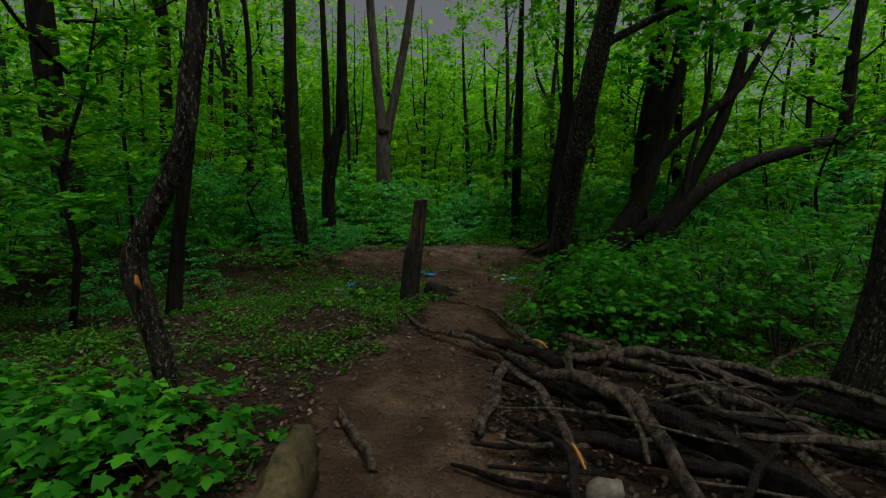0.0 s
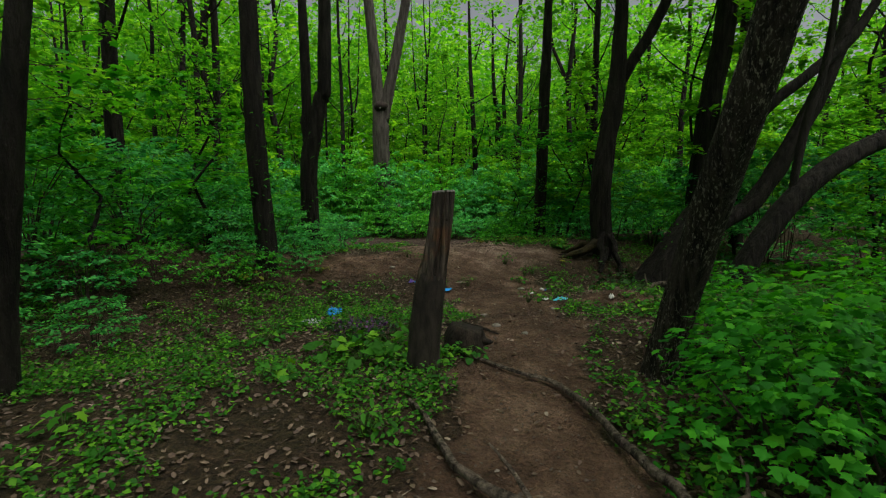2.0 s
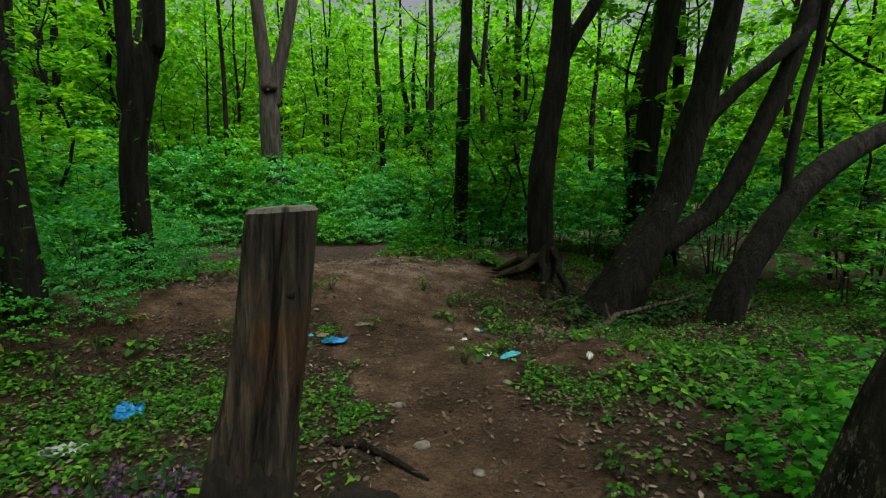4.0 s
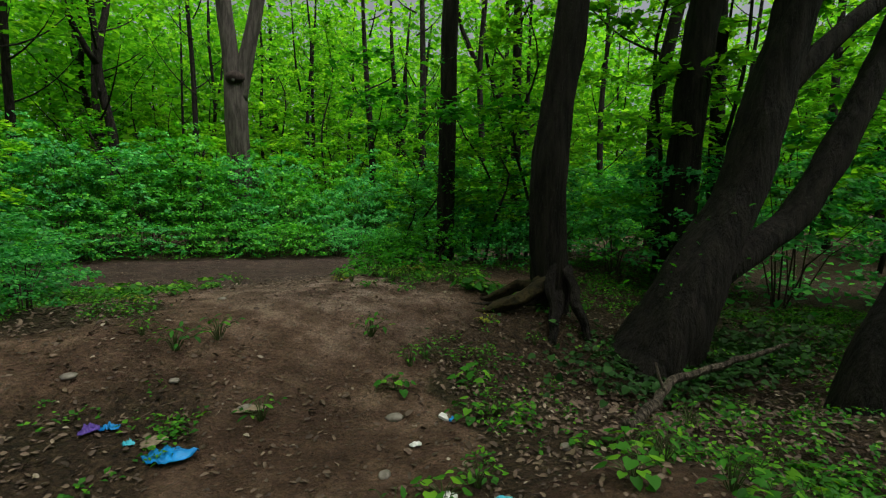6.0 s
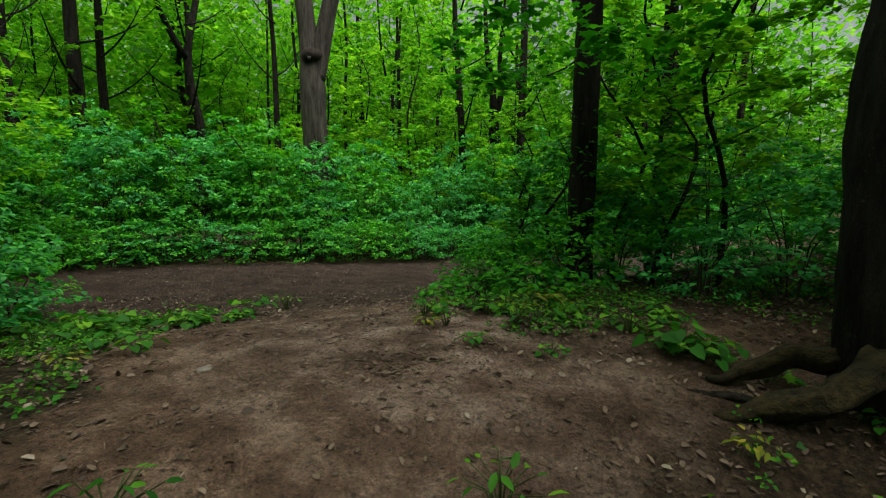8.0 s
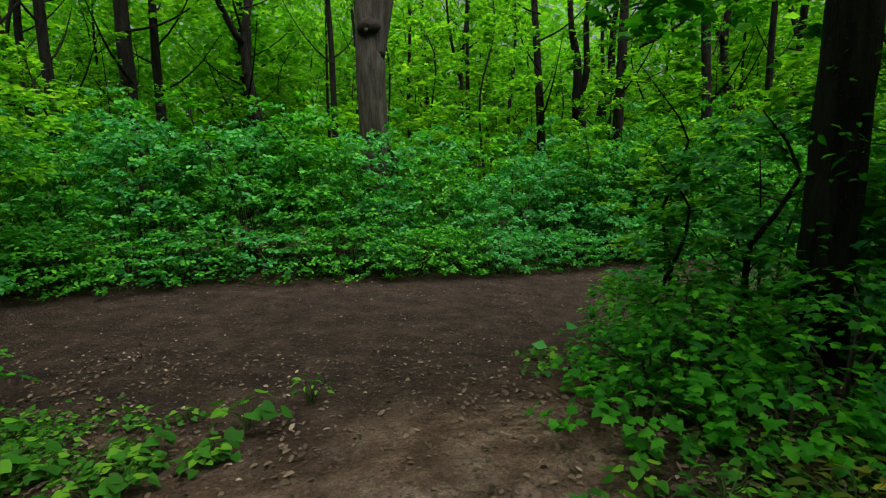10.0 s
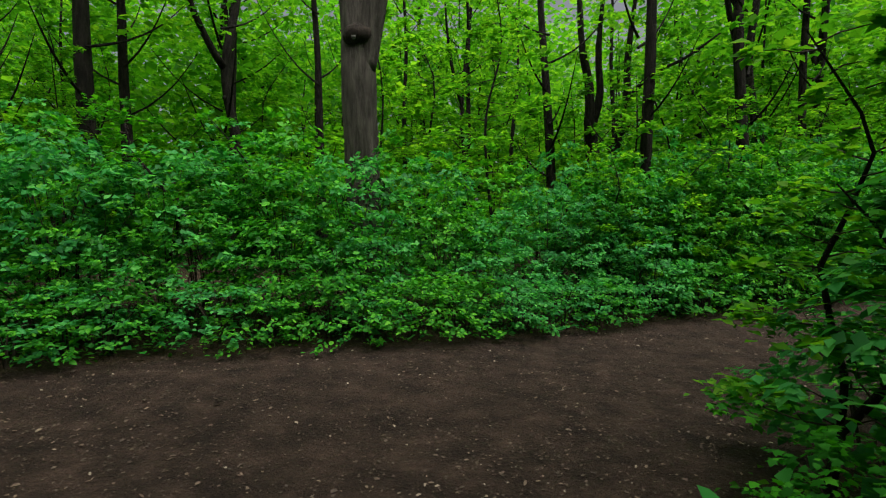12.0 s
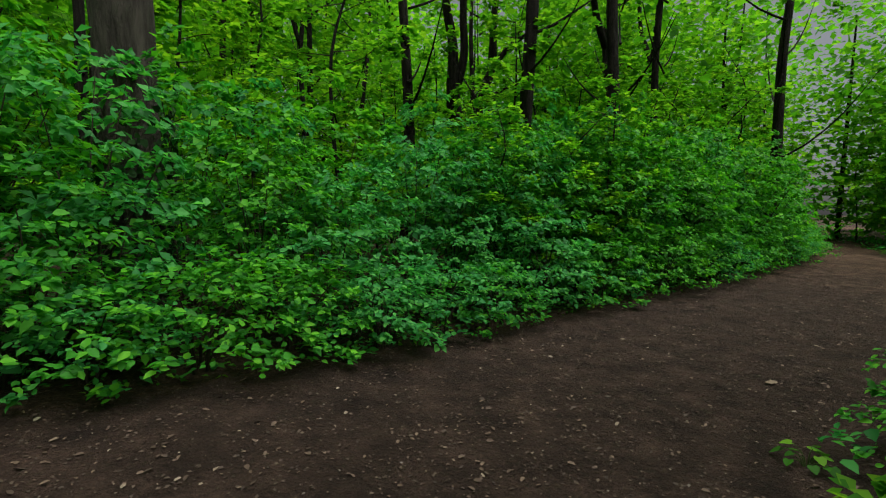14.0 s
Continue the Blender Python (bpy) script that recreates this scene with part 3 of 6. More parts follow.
set_tree("crooked_tree", "crooked grey-brown tree with a bowed lower trunk", b,
         rel(b, [(-1.60, 2.7, -0.15), (-1.60, 2.7, 0.35), (-1.65, 2.7, 0.62), (-1.76, 2.7, 1.03), (-1.70, 2.71, 1.24), (-1.48, 2.72, 1.68), (-1.41, 2.73, 2.11), (-1.36, 2.74, 2.5), (-1.3, 2.78, 3.6), (-1.2, 2.8, 8)]),
         [0.07, 0.058, 0.058, 0.068, 0.062, 0.054, 0.052, 0.050, 0.045, 0.02], BARK_FLECKED, crown=CROWNS[0], step=0.07, lump=0.14, flare=0.3)
part("bark_wound", mesh_of("bark_wound", *tube([(-0.02, -0.075, 0.82), (-0.03, -0.085, 0.86), (-0.04, -0.075, 0.90)], [0.006, 0.016, 0.008], 9, 0.012, 0.7, 2.0, broken=1.0), SPLINTER), bpy.data.objects["crooked_tree"], "raw orange wound in the bark")
b = (-3.28, 5.68)
set_tree("slim_tree", "slim dark-barked tree rising from undergrowth", b,
         rel(b, [(-3.28, 5.68, -0.1), (-3.16, 5.7, 1.03), (-3.0, 5.7, 2.14), (-2.88, 5.7, 3.0), (-2.7, 5.7, 5), (-2.6, 5.8, 9)]), [0.085, 0.075, 0.07, 0.065, 0.05, 0.02], BARK, crown=CROWNS[1], sides=12)
b = (-2.86, 9.42)
set_tree("straight_tree", "straight dark-barked tree on the low bank", b,
         rel(b, [(-2.8, 9.42, -0.1), (-2.82, 9.42, 0.9), (-2.9, 9.4, 2.2), (-2.93, 9.4, 3.6), (-2.92, 9.4, 5.4), (-2.9, 9.4, 11)]), [0.155, 0.145, 0.135, 0.125, 0.115, 0.05], BARK, crown=CROWNS[2])
b = (-2.72, 11.55)
set_tree("twin_stem_tree", "grey-brown tree forking into two upright stems", b,
         rel(b, [(-2.72, 11.55, -0.1), (-2.75, 11.5, 1.78), (-2.66, 11.5, 2.5), (-2.5, 11.5, 3.2), (-2.4, 11.5, 4.0), (-2.3, 11.5, 10)]), [0.19, 0.155, 0.16, 0.13, 0.125, 0.05], BARK,
         [(rel(b, [(-2.72, 11.5, 2.3), (-2.76, 11.45, 2.8), (-2.74, 11.45, 3.6), (-2.85, 11.4, 9)]), [0.09, 0.095, 0.09, 0.03])], CROWNS[3])
b = (1.36, 6.0)
set_tree("leaning_tree", "leaning tree with flaky lichen-flecked bark", b,
         rel(b, [(1.36, 6.0, 0.0), (1.37, 5.93, 0.5), (1.44, 5.8, 1.1), (1.47, 5.62, 1.6), (1.53, 5.44, 2.15), (1.63, 5.25, 2.9), (1.75, 5.1, 3.6), (1.95, 4.9, 4.6), (2.2, 4.8, 8)]),
         [0.125, 0.118, 0.12, 0.12, 0.118, 0.112, 0.105, 0.095, 0.05], BARK_FLECKED,
         [(rel(b, [(1.68, 5.2, 3.1), (2.1, 5.1, 3.3), (2.7, 5.0, 3.6), (3.3, 4.9, 4.2)]), [0.05, 0.042, 0.034, 0.012])], CROWNS[1], (0.8, 0, 0), 20, 0.08, 0.10, 0.6)
b = (2.86, 11.9)
set_tree("forked_tree", "dark fissured tree forking on the edge of the ditch", b,
         rel(b, [(2.88, 11.9, -0.1), (2.84, 11.85, 0.5), (2.76, 11.8, 1.6), (2.84, 11.8, 2.45), (2.97, 11.8, 3.4), (3.02, 11.8, 4.7), (3.1, 11.8, 9)]),
         [0.21, 0.195, 0.19, 0.18, 0.175, 0.12, 0.05], BARK,
         [(rel(b, [(3.0, 11.8, 3.45), (3.25, 11.8, 3.95), (3.63, 11.8, 4.6), (4.0, 11.8, 5.6), (4.3, 11.9, 8)]), [0.10, 0.11, 0.10, 0.09, 0.04])], CROWNS[0], (0, 0, 0.5), 18, 0.12, 0.12, 0.6)
b = (3.85, 11.1)
set_tree("many_stemmed_tree", "old dark tree with several thick leaning stems", b,
         rel(b, [(3.20, 11.05, -1.0), (3.50, 11.1, -0.35), (3.86, 11.1, 0.35), (4.24, 11.15, 1.0), (4.60, 11.2, 1.65), (4.95, 11.2, 2.9), (5.35, 11.2, 4.5), (5.8, 11.3, 7), (6.0, 11.3, 10)]),
         [0.52, 0.44, 0.33, 0.265, 0.225, 0.205, 0.19, 0.14, 0.05], BARK,
         [(rel(b, [(5.0, 11.2, 2.6), (5.45, 11.15, 3.05), (6.1, 11.1, 3.6), (6.75, 11.1, 4.2), (7.4, 11.0, 5.4)]), [0.12, 0.10, 0.095, 0.09, 0.04]),
          (rel(b, [(4.3, 11.1, 0.75), (4.85, 11.15, 1.05), (5.35, 11.2, 1.4), (6.08, 11.2, 2.7), (6.56, 11.2, 3.85), (7.0, 11.3, 5.5), (7.2, 11.4, 8)]), [0.16, 0.15, 0.15, 0.14, 0.13, 0.10, 0.04])],
         CROWNS[3], (1.0, 0, -0.5), 22, 0.1, 0.14, 0.12)
b = (5.3, 13.1)
set_tree("straight_tree", "straight dark-barked tree behind the ditch", b,
         rel(b, [(5.3, 13.1, -0.1), (5.33, 13.1, 1.0), (5.37, 13.1, 2.2), (5.5, 13.1, 3.7), (5.72, 13.1, 5.4), (5.9, 13.1, 10)]), [0.25, 0.235, 0.225, 0.215, 0.2, 0.08], BARK, crown=CROWNS[1])
b = (2.3, 15.2)
set_tree("straight_tree", "straight dark-barked tree among shrubs", b,
         rel(b, [(2.28, 15.2, -0.1), (2.3, 15.2, 1.0), (2.33, 15.2, 2.6), (2.36, 15.2, 4.4), (2.45, 15.2, 9)]), [0.16, 0.15, 0.145, 0.14, 0.05], BARK, crown=CROWNS[0])
b = (4.0, 9.4)
set_tree("bowed_tree", "dark tree bowing out low over the undergrowth", b,
         rel(b, [(3.98, 9.4, -0.2), (4.05, 9.4, 0.3), (4.25, 9.4, 0.75), (4.75, 9.45, 1.42), (5.4, 9.5, 1.95), (6.1, 9.5, 2.3), (7.1, 9.5, 2.6), (8.7, 9.5, 3.15), (10, 9.5, 4.5)]),
         [0.19, 0.165, 0.155, 0.15, 0.14, 0.125, 0.11, 0.10, 0.05], BARK,
         [(rel(b, [(4.72, 9.45, 1.35), (4.8, 9.5, 1.9), (4.95, 9.55, 2.6), (5.2, 9.6, 3.6), (5.3, 9.6, 6)]), [0.05, 0.06, 0.055, 0.05, 0.02])], CROWNS[2], (1.5, 0, 0), 16, 0.12, 0.1, 0.5)
b = (2.95, 3.0)
set_tree("shaded_tree", "stout dark tree beside the branch pile", b,
         rel(b, [(2.85, 3.0, -0.1), (2.9, 3.0, 0.4), (3.0, 3.0, 1.25), (3.1, 3.0, 2.4), (3.2, 3.0, 4), (3.3, 3.0, 9)]), [0.27, 0.24, 0.2, 0.19, 0.17, 0.06], BARK_FLECKED, crown=CROWNS[0], flare=0.4)
b = (-2.85, 23.5)
knot_tree = set_tree("great_forked_tree", "great pale-grey smooth tree forking above a dark knot hole", b,
                     rel(b, [(-2.85, 23.5, -0.4), (-2.85, 23.5, 0.6), (-2.88, 23.45, 2.6), (-2.9, 23.4, 4.4), (-2.98, 23.4, 5.6), (-3.2, 23.4, 8), (-3.45, 23.4, 11.3), (-3.6, 23.4, 16)]),
                     [0.42, 0.37, 0.345, 0.36, 0.26, 0.22, 0.19, 0.08], BARK_PALE,
                     [(rel(b, [(-2.8, 23.4, 4.6), (-2.6, 23.4, 5.6), (-2.2, 23.4, 7.4), (-1.5, 23.4, 11.3), (-1.1, 23.4, 16)]), [0.25, 0.25, 0.21, 0.18, 0.07])], CROWNS[3], (0, 0, 6), 18, 0.2, 0.05, 0.3)
g = ground_z(*b)
# the knot's hollow is built as a bulge, its inner shade given by dark colour
part("knot_collar", mesh_of("knot_collar", *tube([(-0.02, -0.28, 5.2 - g), (-0.02, -0.40, 5.16 - g), (-0.02, -0.50, 5.12 - g)], [0.25, 0.21, 0.13], 14, 0.03, 0.25, 4.0), STUMPWOOD), knot_tree, "dark hollow of the knot, its shade put into the colour")
part("knot_hole", mesh_of("knot_hole", *tube([(-0.02, -0.47, 5.12 - g), (-0.02, -0.51, 5.12 - g)], [0.055, 0.04], 12, 0.02, 0.1, 4.0), ENDGRAIN), knot_tree, "pale broken wood in the knot")
ang = RNG.uniform(0, 2 * math.pi, 900)
hz = 2.5 * RNG.random(900) ** 0.8
ivy_pos = np.stack([np.cos(ang) * (0.42 + 0.08 * RNG.random(900)), np.sin(ang) * (0.42 + 0.08 * RNG.random(900)), hz], 1)
part("ivy", leaves_mesh("ivy", ivy_pos, 0.085, IVY, LEAF_HEART, RNG, 0.4, np.stack([np.cos(ang), np.sin(ang), 0 * ang + 0.3], 1)), knot_tree, "dark ivy round the foot")

# extra lower crowns, not seen themselves, added to shade the ground beneath
for name, k in (("many_stemmed_tree", 2), ("bowed_tree", 0), ("forked_tree", 3), ("leaning_tree", 2), ("shaded_tree", 3)):
    c = part("crown", CROWNS[k], bpy.data.objects[name])
    c.location, c.rotation_euler = (1.2, 0.2, -1.6), (0, 0, 1.9)

for name, low, high, n, cx, cy, wide in (("many_stemmed_tree", 0.5, 1.7, 80, -0.15, -0.1, 0.3), ("forked_tree", 0.4, 1.0, 26, 0.32, 0.05, 0.14)):
    q = np.stack([cx + RNG.normal(0, wide, n), cy + RNG.normal(0, 0.14, n), RNG.uniform(low, high, n)], 1)
    part("shoots", leaves_mesh("shoots", q, 0.06, MAPLE, LEAF_LONG, RNG, 0.4), bpy.data.objects[name], "fresh green shoots on the trunk")["kind"] = "stuff"
q = np.concatenate([spray(RNG, (0.3, -0.75, 3.0), (1, -0.1, 0.15), 1.5, 130, 0.22, 0.05, 0.12), spray(RNG, (0.28, -0.75, 2.9), (0.7, 0.6, 0.1), 1.2, 90, 0.22, 0.05, 0.12)])
part("foliage", leaves_mesh("foliage", q, 0.10, MAPLE, LEAF_MAPLE, RNG, 0.35), bpy.data.objects["leaning_tree"], "drooping leafy branch")["kind"] = "stuff"
q = np.concatenate([spray(RNG, (0.0, 0.0, 2.9), (-0.8, 0.6, 0.05), 1.4, 120, 0.25, 0.06, 0.1), spray(RNG, (0.0, 0.1, 3.2), (0.1, 1, 0.05), 1.4, 110, 0.25, 0.06, 0.1)])
part("foliage", leaves_mesh("foliage", q, 0.10, MAPLE, LEAF_MAPLE, RNG, 0.35), bpy.data.objects["shaded_tree"], "drooping leafy branch")["kind"] = "stuff"
q = np.concatenate([spray(RNG, (0.1, 0.0, 2.5), (-0.9, 0.5, 0.0), 1.3, 110, 0.25, 0.06, 0.1), spray(RNG, (0.1, -0.1, 2.3), (0.4, 1, 0.05), 1.4, 110, 0.25, 0.06, 0.1)])
part("foliage", leaves_mesh("foliage", q, 0.095, MAPLE, LEAF_MAPLE, RNG, 0.35), bpy.data.objects["slim_tree"], "spreading leafy branch")["kind"] = "stuff"

shoot_rng = np.random.default_rng(15)
q = np.concatenate([spray(shoot_rng, (0, 0, z0), (math.cos(a), math.sin(a), 0.08), ln, 110, 0.26, 0.05, 0.07) for a, z0, ln in ((3.4, 2.3, 1.5), (4.0, 2.7, 1.9), (2.9, 2.9, 1.8), (4.6, 2.4, 1.5), (5.4, 2.6, 1.7), (0.2, 2.5, 1.6), (2.2, 2.6, 1.5), (3.7, 3.3, 2.0))])
part("foliage", leaves_mesh("foliage", q, 0.12, MAPLE, LEAF_LOBED, shoot_rng, 0.3), bpy.data.objects["straight_tree.002"], "overhanging sprays of lobed leaves")["kind"] = "stuff"
for name, low, high, n, wide in (("straight_tree", 0.2, 2.4, 150, 0.24), ("twin_stem_tree", 0.2, 2.2, 120, 0.26), ("straight_tree.002", 0.2, 2.0, 170, 0.24)):
    a, h = shoot_rng.uniform(0, 2 * math.pi, n), low + (high - low) * shoot_rng.random(n)
    clump = 0.6 + 0.5 * np.sin(5.0 * h + 2.0 * a)
    d = 0.13 + wide * clump * shoot_rng.random(n)
    q = np.stack([d * np.cos(a), d * np.sin(a), h], 1)
    part("shoots", leaves_mesh("shoots", q, 0.085, MAPLE, LEAF_LONG, shoot_rng, 0.4), bpy.data.objects[name], "fresh green shoots on the trunk")["kind"] = "stuff"

b = (3.3, 31.0)
set_tree("crooked_stem_tree", "dark crooked tree splitting into several kinked stems", b,
         rel(b, [(3.3, 31, -0.2), (3.35, 31, 1.5), (3.2, 31, 3.2), (3.05, 31, 4.6), (3.0, 31, 6.0), (2.7, 31, 8.0), (2.6, 31, 12)]), [0.34, 0.28, 0.25, 0.2, 0.15, 0.11, 0.04], BARK,
         [(rel(b, [(3.4, 31, 1.4), (3.75, 31, 3.0), (3.95, 30.9, 4.6), (4.2, 30.9, 5.6), (4.25, 30.9, 7.2), (4.6, 30.9, 10)]), [0.2, 0.19, 0.16, 0.13, 0.1, 0.04]),
          (rel(b, [(4.15, 30.9, 5.4), (4.9, 30.8, 6.3), (6.0, 30.7, 6.8), (7.3, 30.6, 7.7)]), [0.09, 0.07, 0.05, 0.02]),
          (rel(b, [(3.9, 30.9, 4.2), (4.3, 30.8, 4.7), (4.9, 30.8, 5.0)]), [0.07, 0.05, 0.03]),
          (rel(b, [(3.05, 31, 4.5), (3.35, 31, 5.8), (3.3, 31, 7.4), (3.6, 31, 11)]), [0.14, 0.13, 0.1, 0.03])], None, sides=12, step=0.3, lump=0.14)

# -- the wood behind --
MASTERS = [forest_tree(np.random.default_rng(70 + i), 0.15, 14.0 + i, CROWNS[i % 4], 0.35 + 0.12 * (i % 3), i in (2, 4)) for i in range(5)]
KNOWN = [(4.4, 17.5, 0.85, 1), (3.2, 26.0, 1.0, 3), (1.56, 30.2, 1.25, 0), (-5.3, 27.7, 0.8, 3), (-10.0, 30.5, 1.5, 2),
         (-12.0, 34.0, 1.6, 0), (-11.4, 26.2, 1.7, 4), (-13.8, 39.0, 1.8, 2), (-12.3, 28.4, 1.3, 1), (12.3, 45.0, 1.8, 4), (21.0, 53.0, 2.0, 2), (-4.5, 43.7, 1.6, 3), (-7.2, 9.4, 1.75, 0),
         (-8.2, 14.4, 1.35, 1), (-8.7, 19.0, 0.8, 3), (-10.9, 22.7, 1.0, 1), (7.1, 14.5, 0.9, 4), (10.4, 12.9, 1.2, 0), (12.6, 28.9, 1.15, 1), (14.0, 37.0, 1.5, 4), (-5.9, 14.5, 0.7, 3), (7.6, 17.0, 1.1, 2),
         (6.4, 27.5, 1.1, 4), (8.3, 31.0, 1.2, 2), (9.6, 30.2, 0.9, 3), (-1.2, 33.0, 0.8, 1), (0.3, 36.5, 0.8, 0), (-3.6, 31.5, 0.7, 1), (5.2, 36.0, 0.9, 0)]
placed = []
MASTER_USED = set()


def plant(x, y, k, which, turn):
    if which in MASTER_USED:
        o = copy_thing(MASTERS[which], Matrix.Translation((x, y, ground_z(x, y))) @ Matrix.Rotation(turn, 4, 'Z'))
    else:
        MASTER_USED.add(which)
        o = MASTERS[which]
        o.matrix_basis = Matrix.Translation((x, y, ground_z(x, y))) @ Matrix.Rotation(turn, 4, 'Z')
    o.scale = (k, k, 0.75 + 0.25 * k)
    placed.append((x, y))


for x, y, k, w in KNOWN:
    plant(x, y, k, w, RNG.uniform(0, 6.3))


def open_ground(x, y, margin=0.5):
    """True where nothing may grow: on the paths, the near strip of the walk and the clearing."""
    s, u = float(across(x, y)), float(along(x, y))
    if abs(s - float(track_middle(u))) < float(track_half(u)) + margin:
        return True
    if -10 < y < 18 and abs(x - float(np.interp(y, FOOT_Y, FOOT_X))) < 1.0 + margin:
        return True
    return False


tries = 0
while len(placed) < 84 and tries < 5000:
    tries += 1
    x, y = RNG.uniform(-36, 40), RNG.uniform(7, 48)
    if math.hypot(x, y - 8) < 12 and y < 22 or open_ground(x, y, 1.2):
        continue
    if abs(x) > 4 + y * 1.15 or min(math.hypot(x - a, y - b) for a, b in placed) < 2.1 or abs(x + 2.85) < 1.3 and y < 30:
        continue
    plant(x, y, RNG.uniform(0.4, 1.0), int(RNG.integers(0, 5)), RNG.uniform(0, 6.3))
# unseen trees added behind and beside the start, to close it off and shade it
for x, y in ((-6, -4), (4.5, -5), (-3, -9), (8, 2), (9, -3), (0.9, -3.8), (5.6, 1.2), (1, -13), (-12, 6)):
    plant(x, y, RNG.uniform(0.9, 1.4), int(RNG.integers(0, 5)), RNG.uniform(0, 6.3))

SAPS = [make_sapling(np.random.default_rng(90 + i), "young_tree", "young understorey tree with flat sprays of fresh leaves", "young trees of the wood",
                     height=h, low=lo, reach=r, count=int(c * 0.68), leaf=0.165, branches=nb)
        for i, (h, lo, r, c, nb) in enumerate([(7.5, 1.4, 1.9, 3600, 30), (6.0, 0.9, 1.7, 3000, 26), (8.5, 2.2, 2.1, 3800, 30), (5.0, 0.7, 1.4, 2300, 24)])]
SAP_USED = set()
sap_at = []


def grow(masters, used, which, x, y, k, sink=0.0, squash=1.0):
    m = Matrix.Translation((x, y, ground_z(x, y) - sink)) @ Matrix.Rotation(RNG.uniform(0, 6.3), 4, 'Z')
    if which in used:
        o = copy_thing(masters[which], m)
    else:
        used.add(which)
        o = masters[which]
        o.matrix_basis = m
    o.scale = (k, k, k * squash)
    return o


for x, y, k, w in ((-5.2, 8.0, 0.75, 0), (-6.5, 6.6, 0.8, 1), (-4.6, 13.4, 0.75, 1), (3.6, 16.3, 0.8, 1), (3.5, 14.4, 0.7, 1), (1.9, 17.0, 0.55, 3),
                   (6.5, 13.5, 0.9, 0), (6.8, 10.4, 0.6, 3), (7.6, 7.6, 0.7, 1), (5.6, 14.0, 0.9, 2), (8.0, 11.5, 0.9, 2), (-7.5, 12.5, 0.9, 2), (-6.6, 17.0, 0.8, 0), (5.6, 18.0, 0.8, 1)):
    grow(SAPS, SAP_USED, w, x, y, k)
    sap_at.append((x, y))
tries = 0
while len(sap_at) < 140 and tries < 9000:
    tries += 1
    y = 8 + 32 * RNG.random() ** 0.85
    x = RNG.uniform(-1, 1) * (6 + y * 0.95) + 1
    if open_ground(x, y, 1.3) or (math.hypot(x - 0.5, y - 10) < 9.5):
        continue
    if min(math.hypot(x - a, y - b) for a, b in sap_at) < 1.35 or abs(x + 2.85 * y / 23.5) < 1.5 and 20 < y < 24:
        continue
    if y < 26.5 and abs(x + 2.5) < 4 and y > 20:
        continue
    grow(SAPS, SAP_USED, int(RNG.integers(0, 4)), x, y, RNG.uniform(0.7, 1.15))
    sap_at.append((x, y))

for k in range(46):
    x, y = RNG.uniform(9, 36), RNG.uniform(14, 44)
    if not open_ground(x, y, 1.3) and x < 4 + y:
        grow(SAPS, SAP_USED, int(RNG.integers(0, 4)), x, y, RNG.uniform(0.75, 1.15))

for k in range(15):
    uu = 9 + 1.6 * k
    s = float(track_middle(uu) + track_half(uu)) + RNG.uniform(1.8, 6)
    grow(SAPS, SAP_USED, int(RNG.integers(0, 4)), BX + uu * EX - s * EY, BY + uu * EY + s * EX, RNG.uniform(0.7, 1.0))

# round the far bend of the track
bend_rng = np.random.default_rng(21)
for k in range(30):
    x, y = bend_rng.uniform(16, 31), bend_rng.uniform(31, 44)
    if not open_ground(x, y, 0.7):
        grow(SAPS, SAP_USED, int(bend_rng.integers(0, 4)), x, y, bend_rng.uniform(0.9, 1.3))

# lobed-leaved saplings close to the walk
MAPLE_SAPS = [make_sapling(np.random.default_rng(300 + i), "maple_sapling", "thin maple sapling with layered sprays of lobed leaves", "maple saplings near the path",
                           height=h, low=lo, reach=r, count=c, leaf=lf, branches=nb, shape=LEAF_LOBED, mat=MAPLE)
              for i, (h, lo, r, c, lf, nb) in enumerate([(3.8, 0.6, 1.25, 950, 0.125, 20), (3.0, 0.35, 1.0, 800, 0.115, 18), (4.6, 1.5, 1.5, 1000, 0.13, 18)])]
MAPLE_SAP_USED = set()
for x, y, k, w in ((-3.9, 4.9, 0.85, 0), (-5.3, 5.2, 0.9, 0), (-4.5, 8.5, 0.7, 1), (-4.1, 10.2, 0.7, 1), (-3.9, 3.6, 0.75, 1), (-5.0, 11.6, 0.8, 2),
                   (1.95, 15.75, 0.65, 1), (2.75, 14.3, 0.65, 1), (3.0, 16.0, 0.7, 2), (1.6, 16.6, 0.6, 1), (6.2, 8.0, 0.8, 0), (-4.4, 21.5, 0.7, 2), (-5.5, 21.0, 0.75, 2), (-6.6, 20.6, 0.7, 2)):
    grow(MAPLE_SAPS, MAPLE_SAP_USED, w, x, y, k)
for k in range(12):
    uu = 8.5 + 0.95 * k
    sd = float(track_middle(uu) + track_half(uu)) + RNG.uniform(1.0, 3.0)
    grow(SAPS, SAP_USED, 3 if k % 3 else 1, BX + uu * EX - sd * EY, BY + uu * EY + sd * EX, RNG.uniform(0.5, 0.72))

# ---- shrubs ----


